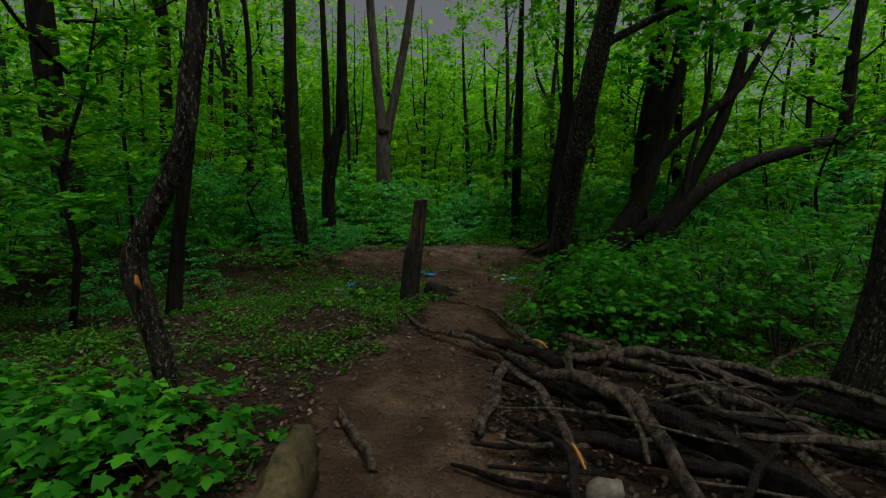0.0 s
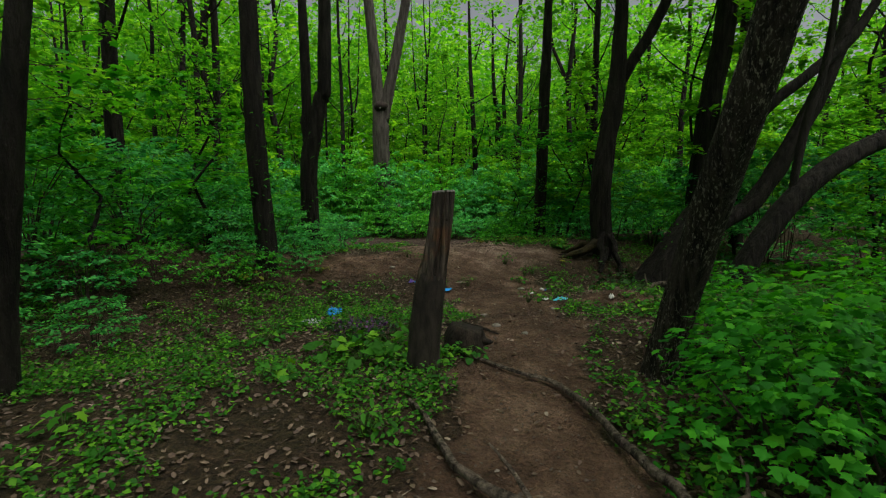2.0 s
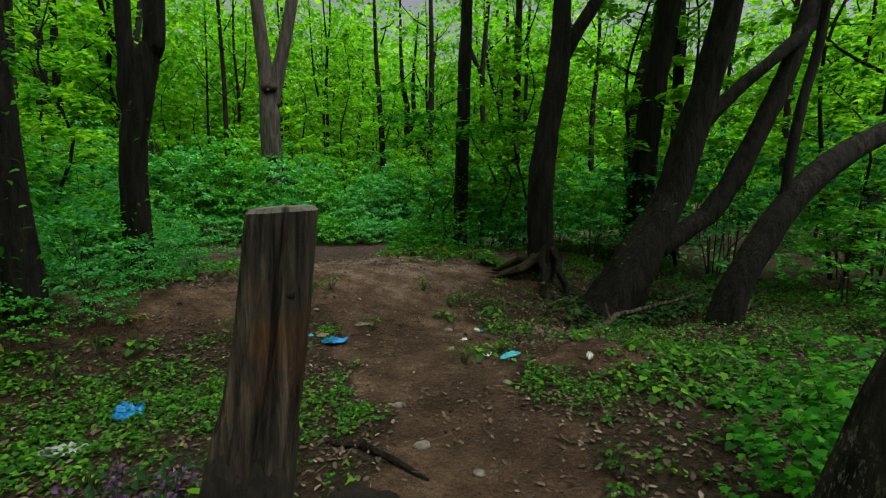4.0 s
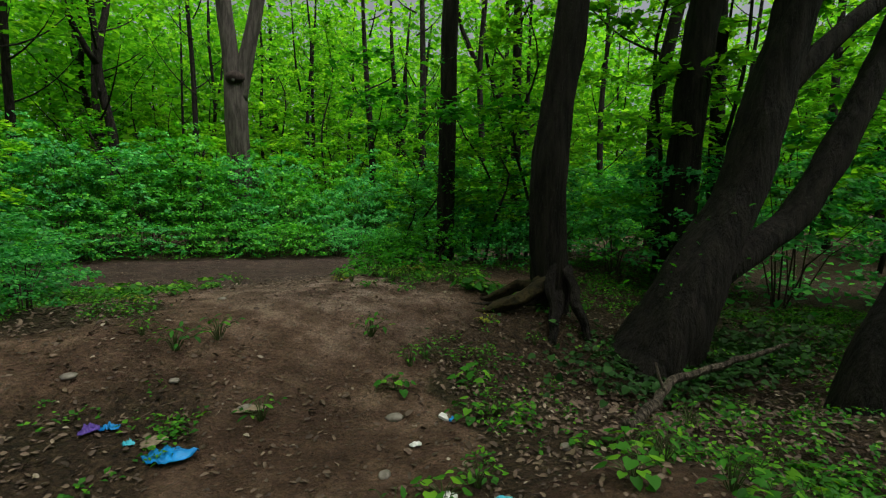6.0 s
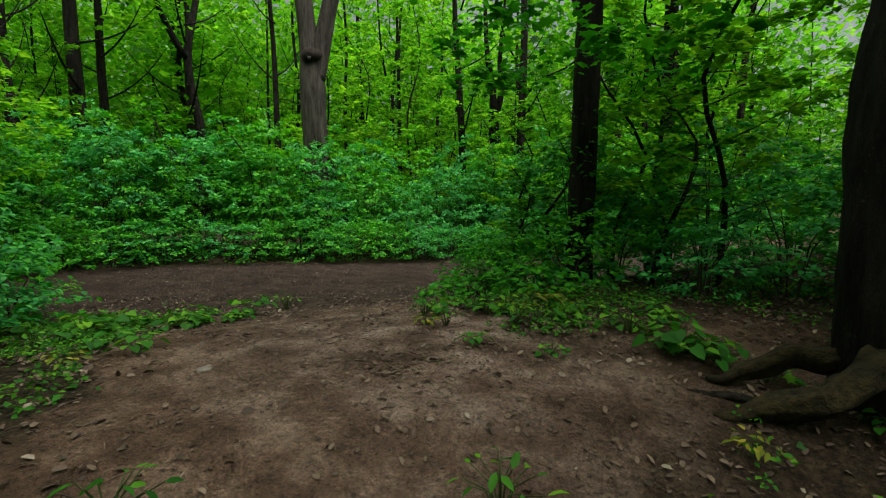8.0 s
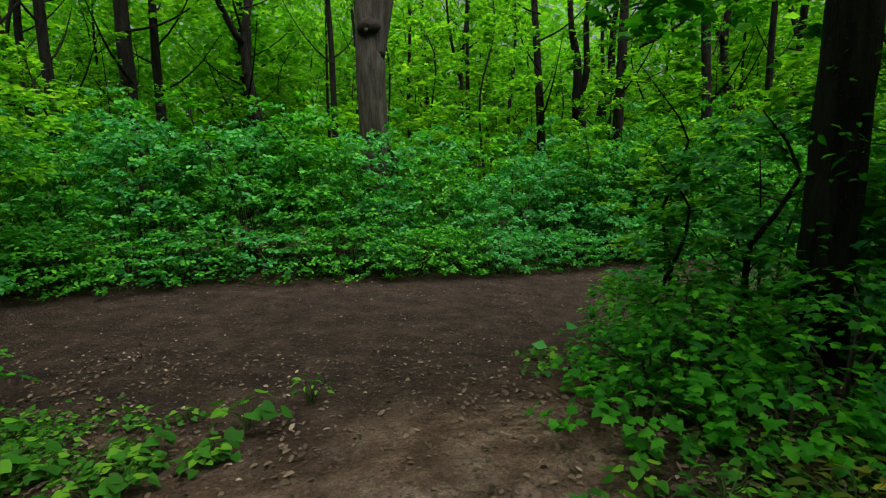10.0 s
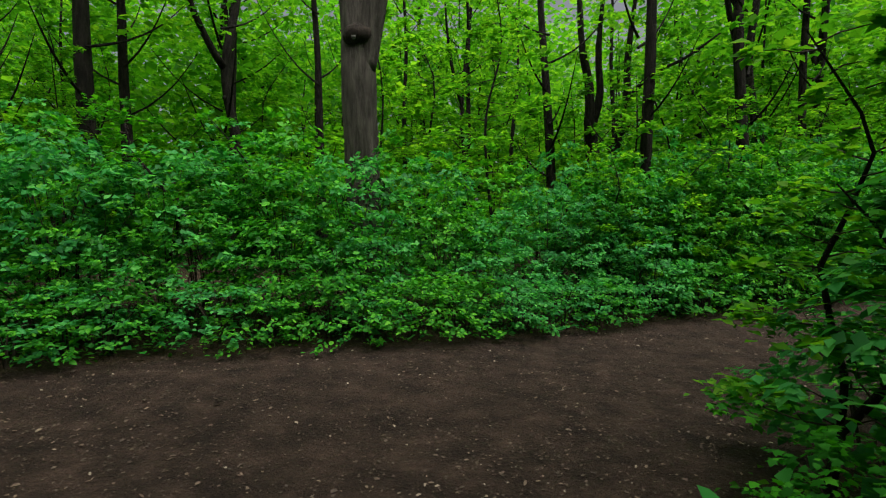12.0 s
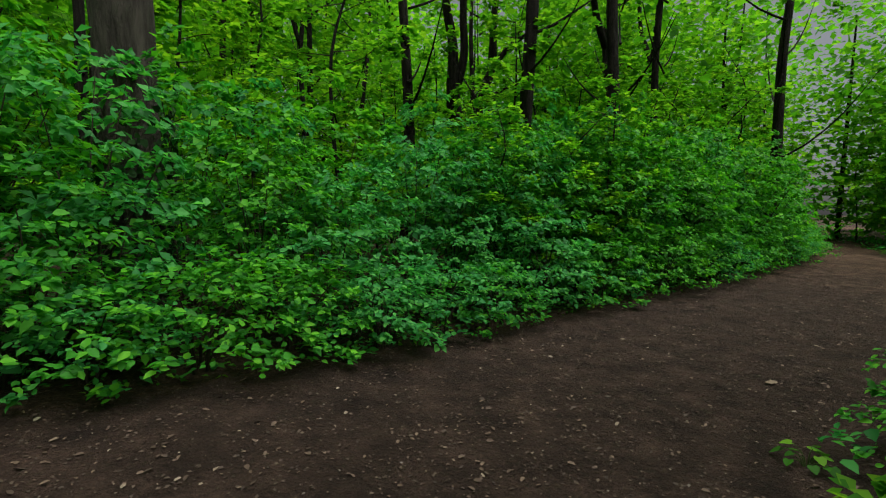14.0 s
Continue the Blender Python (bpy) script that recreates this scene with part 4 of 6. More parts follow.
def shrub(rng, high, wide, clumps, per, leaf, shape=LEAF_OVAL, mat=None, group="shrubs along the track", label="dense leafy green shrub with thin dark stems", bare=0.10):
    t = thing("shrub", label, "shrub", group)
    pos, ups = [], []
    n = 6
    for k in range(n):
        az, rr = k * 2.4 + rng.normal(0, 0.3), wide * rng.uniform(0.25, 0.9)
        e = Vector((math.cos(az) * rr, math.sin(az) * rr, high * rng.uniform(0.6, 0.98) * math.sqrt(max(0.15, 1 - (rr / wide) ** 2 * 0.7))))
        part("stem", mesh_of("stem", *tube([(math.cos(az) * 0.06, math.sin(az) * 0.06, -0.08), (e.x * 0.35, e.y * 0.35, e.z * 0.5), e], [0.014, 0.010, 0.004], 4, 2.0, 0.0, 0, cap=False), TWIG), t)
    for k in range(clumps):
        az = k * 2.4
        f = (k + 0.5) / clumps
        h = high * (bare + (0.98 - bare) * (1 - f) ** 0.8) * rng.uniform(0.82, 1.08)
        r = wide * math.sqrt(max(0.05, 1 - (h / high) ** 2)) * rng.uniform(0.55, 1.1)
        c = np.array((math.cos(az) * r, math.sin(az) * r, h))
        way = np.array((math.cos(az), math.sin(az), rng.uniform(-0.1, 0.5)))
        L = rng.uniform(0.32, 0.62)
        p = spray(rng, c - way * L * 0.5, way, L, per, 0.27, 0.02, 0.2)
        pos.append(p)
        ups.append(np.tile((math.cos(az) * 0.35, math.sin(az) * 0.35, 1.0), (per, 1)))
    pos = np.concatenate(pos)
    pos[:, 2] = np.maximum(pos[:, 2], 0.04)
    part("foliage", leaves_mesh("foliage", pos, leaf, mat or SHRUB, shape, rng, 0.30, np.concatenate(ups)), t)
    return t


SIZES = [(1.0, 0.75, 44, 24, 0.072, LEAF_BLADE, 0.10), (1.5, 0.9, 52, 24, 0.082, LEAF_BLADE, 0.18), (2.1, 1.15, 62, 24, 0.094, LEAF_OVAL, 0.22), (2.7, 1.35, 62, 23, 0.115, LEAF_OVAL, 0.22)]
SHRUBS = [shrub(np.random.default_rng(120 + i), h, w, c, p, lf, shape, bare=lo) for i, (h, w, c, p, lf, shape, lo) in enumerate(SIZES)]
SHRUBS += [shrub(np.random.default_rng(140 + i), h, w, c, p, lf, shape, SHRUB_WARM, bare=lo) for i, (h, w, c, p, lf, shape, lo) in enumerate(SIZES)]
SHRUB_USED = set()
u = -14.0
while u < 30:
    edge = float(track_middle(u) + track_half(u))
    for row, (off, kind, spread) in enumerate(((0.42, 0, 0.75), (1.05, 1, 0.9), (1.8, 2, 1.05), (3.0, 3, 1.3))):
        for rep in range(2 if row in (0, 2) else 1):
            if row < 2 and RNG.random() < (0.08, 0.10)[row]:
                continue
            s = edge + off + RNG.normal(0, 0.15)
            uu = u + RNG.uniform(0, 1.15) + rep * 0.55
            x = BX + uu * EX - s * EY
            y = BY + uu * EY + s * EX
            if math.hypot(x + 2.85, y - 23.5) < 0.6 or abs(x + 2.75) < 0.5 and 22.0 < y < 23.5:
                continue
            warm = 4 if RNG.random() < (0.65 if uu > 9.5 else 0.42 + 0.15 * (row == 0)) else 0
            grow(SHRUBS, SHRUB_USED, kind + warm, x, y, RNG.uniform(0.8, 1.12), 0.0, RNG.uniform(0.85, 1.05) * (1.0, 1.15, 1.3, 1.3)[row] * (1 + 0.25 * float(smooth(7, 12, uu))))
    u += 1.15
for k in range(14):
    uu = 10.5 + 0.75 * k
    s = float(track_middle(uu) + track_half(uu)) + RNG.uniform(0.7, 1.5)
    grow(SHRUBS, SHRUB_USED, 6 + k % 2, BX + uu * EX - s * EY, BY + uu * EY + s * EX, RNG.uniform(0.95, 1.15), 0.0, 1.25)
# beside the bank, behind the ditch and in the wood
for x, y, k, w in ((-2.75, 9.05, 0.42, 0), (-3.15, 8.85, 0.4, 0), (-2.3, 9.5, 0.35, 0), (-3.2, 13.4, 0.75, 1), (-2.9, 12.9, 0.7, 0), (-3.3, 12.6, 0.7, 1), (-3.2, 11.7, 0.75, 1), (-2.4, 11.2, 0.6, 0), (-2.2, 11.8, 0.6, 0), (-2.5, 9.75, 0.5, 0), (-3.2, 9.25, 0.5, 0), (-3.5, 9.9, 0.75, 0), (-2.3, 10.4, 0.45, 0), (-3.0, 10.6, 0.8, 0), (-3.9, 10.4, 0.8, 1), (-3.9, 8.6, 0.6, 0), (-4.4, 8.0, 0.7, 0), (-3.6, 7.0, 0.5, 0), (-4.6, 6.6, 0.7, 0), (-3.9, 5.2, 0.5, 0), (-3.9, 13.6, 0.95, 1), (-4.7, 14.3, 1.0, 2), (-4.4, 13.0, 0.9, 1), (-5.6, 13.4, 1.0, 2), (-5.0, 12.2, 1.0, 2), (-4.2, 11.2, 0.9, 1), (-5.6, 10.8, 1.0, 2), (-3.5, 10.6, 0.6, 0), (-4.9, 9.6, 0.9, 1),
                   (-6.2, 9.3, 1.0, 2), (-7.2, 10.8, 1.0, 3), (-7.0, 7.6, 1.0, 2), (-6.0, 6.6, 0.9, 1), (-5.4, 7.9, 0.9, 1), (-7.6, 5.6, 1.0, 2), (-5.3, 4.7, 0.8, 1), (-6.6, 13.4, 1.0, 3), (-7.6, 15.2, 1.0, 3),
                   (-6.4, 4.0, 0.9, 1), (-8.8, 8.0, 1.1, 3), (-8.6, 12.4, 1.1, 3), (-3.4, 12.3, 0.8, 1), (-3.9, 12.4, 0.8, 1),
                   (2.75, 15.3, 0.8, 1), (2.5, 16.3, 1.0, 2), (3.5, 15.7, 0.8, 1), (3.3, 17.0, 0.9, 1), (2.5, 17.5, 0.9, 1), (4.3, 16.0, 1.0, 2),
                   (4.2, 17.6, 0.9, 1), (3.5, 18.5, 0.85, 0), (5.0, 18.6, 0.9, 1), (5.4, 16.8, 1.0, 2), (3.0, 13.8, 0.7, 0), (3.8, 13.8, 0.8, 1), (4.6, 13.6, 0.9, 1), (5.6, 13.4, 1.0, 2), (6.4, 12.4, 1.0, 2), (7.3, 13.0, 1.0, 3),
                   (6.2, 9.8, 0.8, 1), (6.9, 8.6, 0.9, 1), (7.4, 10.4, 1.0, 2), (5.6, 8.4, 0.7, 0), (8.4, 9.2, 1.0, 2), (8.3, 11.6, 1.0, 3), (7.2, 6.4, 0.8, 1), (6.2, 6.9, 0.8, 0), (8.6, 7.0, 1.0, 2), (6.3, 15.2, 1.0, 2),
                   (9.8, 10.8, 1.1, 3), (10.2, 8.4, 1.1, 3), (6.6, 19.6, 0.9, 1), (7.6, 18.8, 1.0, 2), (8.6, 20.4, 0.9, 1), (9.4, 16.4, 1.1, 3), (10.4, 20.6, 1.0, 2), (12.0, 22.5, 1.0, 2), (7.4, 16.4, 1.0, 2)):
    grow(SHRUBS, SHRUB_USED, w + (4 if RNG.random() < 0.3 else 0), x, y, k)

# maple bushes close to the walk, each leaf lobed
MAPLES = [shrub(np.random.default_rng(160 + i), h, w, c, p, lf, LEAF_MAPLE, MAPLE, "maple bushes by the path", "young maple bush with broad lobed green leaves")
          for i, (h, w, c, p, lf) in enumerate([(0.45, 0.5, 28, 9, 0.09), (1.0, 0.6, 52, 12, 0.066), (1.3, 0.75, 58, 12, 0.07)])]
for m in MAPLES:
    m.name = "maple_bush"
MAPLE_USED = set()
for x, y, k, w in ((-1.9, 2.25, 1.0, 0), (-1.45, 2.35, 0.9, 0), (-2.2, 2.45, 0.9, 0), (-1.75, 2.5, 0.95, 0), (-2.5, 2.2, 0.9, 0), (-2.9, 2.7, 0.75, 0), (1.35, 14.7, 0.7, 1), (1.6, 15.3, 0.8, 1), (2.0, 14.5, 0.8, 1), (1.3, 4.7, 0.9, 1), (1.5, 4.35, 0.85, 1), (1.75, 4.95, 1.0, 1), (2.1, 4.4, 0.95, 1), (2.2, 5.2, 0.9, 1),
                   (1.35, 5.05, 0.55, 1), (2.7, 4.8, 0.95, 2), (2.6, 5.7, 0.9, 1), (3.3, 5.4, 1.0, 2), (3.1, 4.3, 0.9, 1), (3.9, 4.9, 1.0, 2), (4.2, 6.0, 1.0, 2), (3.4, 6.5, 0.8, 1), (4.8, 5.2, 1.0, 2), (5.0, 6.8, 0.9, 2), (5.4, 4.2, 1.0, 2),
                   (1.85, 5.75, 0.75, 1), (1.72, 6.15, 0.62, 1), (2.2, 6.6, 0.75, 1), (2.0, 6.2, 0.7, 1), (0.95, 14.3, 0.75, 0), (1.15, 15.0, 0.7, 1), (1.3, 15.75, 0.7, 1), (1.55, 14.1, 0.8, 0), (0.9, 15.2, 0.6, 0), (-3.6, 14.2, 0.9, 1), (-3.35, 13.7, 0.8, 0)):
    grow(MAPLES, MAPLE_USED, w, x, y, k)

# ---- far wood ----


def far_wood():
    rng = np.random.default_rng(31)
    trunks = []
    pos = []
    for k in range(420):
        az = radians(rng.uniform(-66, 76)) if k < 300 else radians(rng.uniform(68, 292))
        d = rng.uniform(42, 75) if k < 300 else rng.uniform(22, 60)
        x, y = math.sin(az) * d, 8 + math.cos(az) * d
        if open_ground(x, y, 0.5):
            continue
        z, h = float(land(x, y)), rng.uniform(12, 20) if az < 0.12 else rng.uniform(9, 17)
        r = rng.uniform(0.06, 0.2)
        sx, sy = rng.normal(0, 0.6, 2)
        if k % 3 == 0:
            trunks.append(tube([(x, y, z - 0.3), (x + sx * 0.3, y + sy * 0.3, z + h * 0.4), (x + sx, y + sy, z + h)], [r, r * 0.75, r * 0.3], 6, 2.5, 0.0, k, cap=False))
        n = 500 if k < 300 else 120
        c = np.stack([x + rng.normal(0, 1.9, n), y + rng.normal(0, 1.9, n), z + 0.6 + (h + 1) * rng.random(n)], 1)
        c[:, 2] = np.round(c[:, 2] / 0.9 + rng.normal(0, 0.12, n)) * 0.9 + rng.normal(0, 0.14, n)
        c[:, 2] = np.maximum(c[:, 2], z + 0.2)
        pos.append(c)
    for k in range(220):
        az, d = radians(rng.uniform(-62, 14) if k < 130 else rng.uniform(14, 72)), rng.uniform(30, 52)
        x, y = math.sin(az) * d, 8 + math.cos(az) * d
        if open_ground(x, y, 1.5):
            continue
        n = 300
        c = np.stack([x + rng.normal(0, 1.5, n), y + rng.normal(0, 1.5, n), float(land(x, y)) + 0.8 + 14.0 * rng.random(n)], 1)
        c[:, 2] = np.round(c[:, 2] / 0.8) * 0.8 + rng.normal(0, 0.16, n)
        pos.append(c)
    me = mesh_of("far_trunks", *joined(trunks), BARK)
    tagged(new("far_tree_trunks", me), "distant slim dark trunks of the wood", "trees", kind="stuff")
    tagged(new("far_foliage", leaves_mesh("far_foliage", np.concatenate(pos), 0.52, CANOPY, LEAF_OVAL, rng, 0.45)), "distant fresh green foliage of the wood", "foliage", kind="stuff")


far_wood()

# ---- the post and the stump ----


def build_post():
    x, y = -0.46, 6.1
    g = ground_z(x, y)
    t = thing("wooden_post", "weathered leaning wooden post with a grey cut top", "post", at=(x, y, g))
    line = [(0.02, 0.0, -0.15), (0.035, 0.0, 0.2), (0.075, 0.01, 0.6), (0.13, 0.03, 0.95), (0.175, 0.05, 1.33)]
    rad = [0.125, 0.116, 0.112, 0.103, 0.095]
    verts, faces, sides = [], [], 56
    pts, par = spline(line, 0.03)
    for i, (p, q) in enumerate(zip(pts, par)):
        r = float(np.interp(q, range(5), rad))
        for k in range(sides):
            w = 2 * math.pi * k / sides
            sq = 1 / max(abs(math.cos(w)), abs(math.sin(w))) ** 0.32
            crack = 0.42 * math.exp(-((w - 4.98 - 0.06 * math.sin(p.z * 4)) / 0.085) ** 2) * smooth(0.25, 0.6, p.z) + 0.22 * math.exp(-((w - 5.55 + 0.1 * math.sin(p.z * 7)) / 0.07) ** 2) + 0.14 * math.exp(-((w - 4.2 + 0.05 * math.sin(p.z * 9)) / 0.06) ** 2) + 0.10 * math.exp(-((w - 5.2) / 0.28) ** 2) * (0.5 + 0.5 * noise.noise(Vector((w * 4, 2.0, p.z * 5)))) * (1 - smooth(0.95, 1.1, p.z))
            n = noise.noise(Vector((math.cos(w) * 3, math.sin(w) * 3, p.z * 1.4))) * 0.07 + noise.noise(Vector((math.cos(w) * 9, math.sin(w) * 9, p.z * 2.5))) * 0.035 + noise.noise(Vector((math.cos(w) * 26, math.sin(w) * 26, p.z * 1.8))) * 0.075
            notch = -0.13 * math.exp(-((w - 0.1) / 0.35) ** 2) * smooth(0.95, 1.0, p.z) - 0.16 * math.exp(-((w - 3.2) / 0.6) ** 2) * smooth(0.74, 0.86, p.z)
            rr = r * (0.95 * sq + n - float(crack) + float(notch))
            verts.append((p.x + math.cos(w) * rr, p.y + math.sin(w) * rr, p.z + (0.006 * math.cos(w) if i == len(pts) - 1 else 0)))
        if i:
            j = (i - 1) * sides
            for k in range(sides):
                faces.append((j + k, j + (k + 1) % sides, j + sides + (k + 1) % sides, j + sides + k))
    part("shaft", mesh_of("shaft", verts, faces, POSTWOOD), t)
    # bark still clings round the lower half, with a ragged torn rim
    bv, bf, rows = [], [], 20
    for i in range(rows + 1):
        for k in range(sides):
            w = 2 * math.pi * k / sides
            top = 0.70 + 0.13 * noise.noise(Vector((math.cos(w) * 1.7, math.sin(w) * 1.7, 2.0))) + 0.05 * noise.noise(Vector((math.cos(w) * 6, math.sin(w) * 6, 5.0)))
            zz = -0.1 + (top + 0.1) * i / rows
            at = [float(np.interp(zz, [q.z for q in pts], [q[a] for q in pts])) for a in (0, 1)]
            r = float(np.interp(zz, [p[2] for p in line], rad))
            rr = r * (1.035 / max(abs(math.cos(w)), abs(math.sin(w))) ** 0.30 + 0.06 * noise.noise(Vector((math.cos(w) * 3, math.sin(w) * 3, zz * 3))) + 0.03 * noise.noise(Vector((math.cos(w) * 9, math.sin(w) * 9, zz * 9)))) - (0.014 if i == rows else 0.0)
            bv.append((at[0] + math.cos(w) * rr, at[1] + math.sin(w) * rr, zz))
        if i:
            j = (i - 1) * sides
            for k in range(sides):
                bf.append((j + k, j + (k + 1) % sides, j + sides + (k + 1) % sides, j + sides + k))
    part("bark_sleeve", mesh_of("bark_sleeve", bv, bf, POSTBARK), t, "dark torn bark round the lower half")
    ring = [Vector(v) for v in verts[-sides:]]
    mid = sum(ring, Vector()) / sides
    tv = [v + Vector((0, 0, 0.0)) for v in ring] + [mid + (v - mid) * 0.9 + Vector((0, 0, 0.012)) for v in ring] + [mid + Vector((0, 0, 0.016))]
    tf = [(k, (k + 1) % sides, sides + (k + 1) % sides, sides + k) for k in range(sides)] + [(sides + k, sides + (k + 1) % sides, 2 * sides) for k in range(sides)]
    part("cut_top", mesh_of("cut_top", tv, tf, ENDGRAIN, False), t, "grey cut top")
    part("knot", mesh_of("knot", *tube([(0.19, -0.015, 1.13), (0.205, -0.045, 1.13)], [0.022, 0.010], 12, 0.008, 0.15, 2.0), STUMPWOOD), t, "dark round knot")


build_post()


def build_stump(x, y, r, h):
    t = thing("rotten_stump", "low dark rotten stump beside the post", "stump", at=(x, y, ground_z(x, y)))
    v, f = tube([(0, 0, -0.08), (0, 0, h * 0.5), (0.02, 0, h)], [r * 1.1, r, r * 0.8], 22, 0.04, 0.28, 3.0, 0.3)
    part("wood", mesh_of("wood", v, f, STUMPWOOD), t)
    for k in range(4):
        w = k * 1.6 + 0.4
        part("root", mesh_of("root", *tube([(math.cos(w) * r * 0.7, math.sin(w) * r * 0.7, 0.06), (math.cos(w) * r * 1.5, math.sin(w) * r * 1.5, 0.03), (math.cos(w + 0.2) * r * 2.2, math.sin(w + 0.2) * r * 2.2, -0.03)],
                                           [0.04, 0.03, 0.012], 8, 0.05, 0.15, k), STUMPWOOD), t)


build_stump(-0.08, 6.62, 0.15, 0.19)

# ---- fallen wood ----


def stick(name, label, pts, radii, mat, group="", twigs=(), splinter=False):
    """A fallen branch; pts are x, y and height above the ground there."""
    x0, y0 = pts[0][0], pts[0][1]
    g0 = ground_z(x0, y0)
    t = thing(name, label, "branch", group, at=(x0, y0, g0))
    def local(ps):
        return [(x - x0, y - y0, ground_z(x, y) + h - g0) for x, y, h in ps]
    part("bough", mesh_of("bough", *tube(local(pts), radii, 11, 0.05, 0.30, x0 * 7 + y0, wander=1.3, broken=0.9), mat), t)
    for tp, tr in twigs:
        part("twig", mesh_of("twig", *tube(local(tp), tr, 7, 0.05, 0.2, y0, wander=1.2, broken=0.8), mat), t)
    if splinter:
        a, b = local(pts)[-1], local(pts)[-2]
        d = (Vector(a) - Vector(b)).normalized()
        e = Vector(a)
        part("split_wood", mesh_of("split_wood", *tube([e - d * 0.16 + Vector((0, 0, radii[-1] * 0.7)), e - d * 0.05 + Vector((0, 0, radii[-1])), e + d * 0.05], [0.006, 0.014, 0.003], 9, 0.015, 0.6, 1.0, broken=1.0), SPLINTER), t, "raw orange split wood")
    return t


PILE = "heap of fallen branches"
stick("fallen_branch", "long crooked pale fallen branch with mossy spots", [(-0.5, 5.45, 0.03), (-0.38, 5.2, 0.03), (-0.2, 4.65, 0.05), (0.1, 4.35, 0.10), (0.36, 4.05, 0.12), (0.62, 3.7, 0.14), (0.95, 3.2, 0.12), (1.2, 2.7, 0.1)],
      [0.010, 0.015, 0.021, 0.025, 0.027, 0.03, 0.032, 0.032], DEADWOOD, PILE, [([(0.1, 4.35, 0.11), (0.0, 4.55, 0.16), (-0.08, 4.62, 0.22)], [0.012, 0.009, 0.004])])
stick("fallen_branch", "thin fallen branch with raw orange split end", [(-0.1, 6.35, 0.02), (0.2, 5.95, 0.03), (0.5, 5.65, 0.04), (0.62, 5.0, 0.08), (0.68, 4.4, 0.16), (0.66, 3.9, 0.27), (0.78, 3.6, 0.28)],
      [0.010, 0.013, 0.016, 0.019, 0.022, 0.025, 0.022], DEADWOOD, PILE, [([(0.68, 4.3, 0.2), (0.85, 4.25, 0.26), (0.88, 4.35, 0.36)], [0.012, 0.009, 0.004])], True)
stick("fallen_log", "thick damp dark fallen log", [(0.22, 4.3, 0.16), (0.5, 3.95, 0.18), (0.75, 3.6, 0.2), (1.0, 3.2, 0.16)], [0.035, 0.045, 0.05, 0.045], DEADDARK, PILE)
stick("fallen_log", "thick damp dark fallen log", [(0.4, 3.35, 0.16), (0.7, 3.0, 0.2), (1.0, 2.75, 0.22), (1.4, 2.35, 0.2)], [0.05, 0.062, 0.065, 0.055], DEADDARK, PILE)
stick("fallen_branch", "forked pale fallen branch in the heap", [(0.92, 3.3, 0.28), (1.15, 3.22, 0.31), (1.4, 3.25, 0.3), (1.8, 3.2, 0.24), (2.2, 3.05, 0.16)], [0.03, 0.035, 0.036, 0.03, 0.022], DEADWOOD, PILE,
      [([(1.2, 3.22, 0.31), (1.05, 3.42, 0.36), (0.95, 3.58, 0.38)], [0.028, 0.034, 0.03]), ([(1.15, 3.2, 0.3), (1.4, 2.9, 0.26), (1.6, 2.6, 0.2)], [0.03, 0.028, 0.022])])
stick("fallen_log", "long brown fallen log", [(0.85, 3.95, 0.08), (1.4, 3.6, 0.12), (1.95, 3.35, 0.14), (2.3, 2.95, 0.16), (2.6, 2.4, 0.1)], [0.035, 0.042, 0.045, 0.042, 0.04], DEADDARK, PILE)
stick("fallen_branch", "straight brown fallen branch", [(1.35, 3.0, 0.3), (1.7, 2.6, 0.27), (2.1, 2.05, 0.2)], [0.032, 0.036, 0.03], DEADWOOD, PILE, [([(1.42, 2.95, 0.31), (1.5, 2.75, 0.38), (1.7, 2.5, 0.34), (1.85, 2.2, 0.25)], [0.010, 0.008, 0.006, 0.004])])
stick("fallen_branch", "short brown fallen branch in the heap", [(0.22, 2.6, 0.05), (0.32, 2.95, 0.13), (0.46, 3.4, 0.24)], [0.034, 0.038, 0.03], DEADWOOD, PILE)
stick("fallen_branch", "short brown fallen branch in the heap", [(0.48, 3.1, 0.24), (0.58, 2.7, 0.24), (0.66, 2.15, 0.12)], [0.02, 0.026, 0.024], DEADWOOD, PILE, (), True)
stick("fallen_branch", "crooked brown fallen branch", [(0.6, 2.85, 0.28), (0.85, 2.72, 0.3), (1.08, 2.45, 0.26), (1.1, 2.0, 0.1)], [0.03, 0.042, 0.046, 0.04], DEADWOOD, PILE, [([(0.9, 2.7, 0.3), (0.98, 2.4, 0.3), (0.95, 2.1, 0.2)], [0.02, 0.018, 0.014])])
stick("fallen_log", "thick damp dark fallen log", [(1.05, 2.95, 0.12), (1.35, 2.5, 0.15), (1.75, 1.85, 0.1)], [0.06, 0.075, 0.07], DEADDARK, PILE)
stick("fallen_log", "thick damp dark fallen log", [(1.5, 3.1, 0.1), (1.85, 2.75, 0.12), (2.3, 2.2, 0.1)], [0.045, 0.05, 0.045], DEADDARK, PILE)
stick("fallen_branch", "thin dark fallen branch in the heap", [(0.05, 2.35, 0.03), (0.25, 2.2, 0.05), (0.6, 2.05, 0.08)], [0.012, 0.02, 0.024], DEADDARK, PILE)
stick("fallen_branch", "thin dark fallen branch in the heap", [(0.15, 2.55, 0.04), (0.4, 2.45, 0.08), (0.8, 2.5, 0.12)], [0.010, 0.018, 0.02], DEADDARK, PILE)
stick("fallen_branch", "thin bent dead twig", [(2.15, 3.15, 0.22), (2.5, 3.4, 0.3), (2.9, 3.5, 0.36), (3.3, 3.3, 0.3)], [0.014, 0.012, 0.010, 0.006], DEADWOOD, PILE)
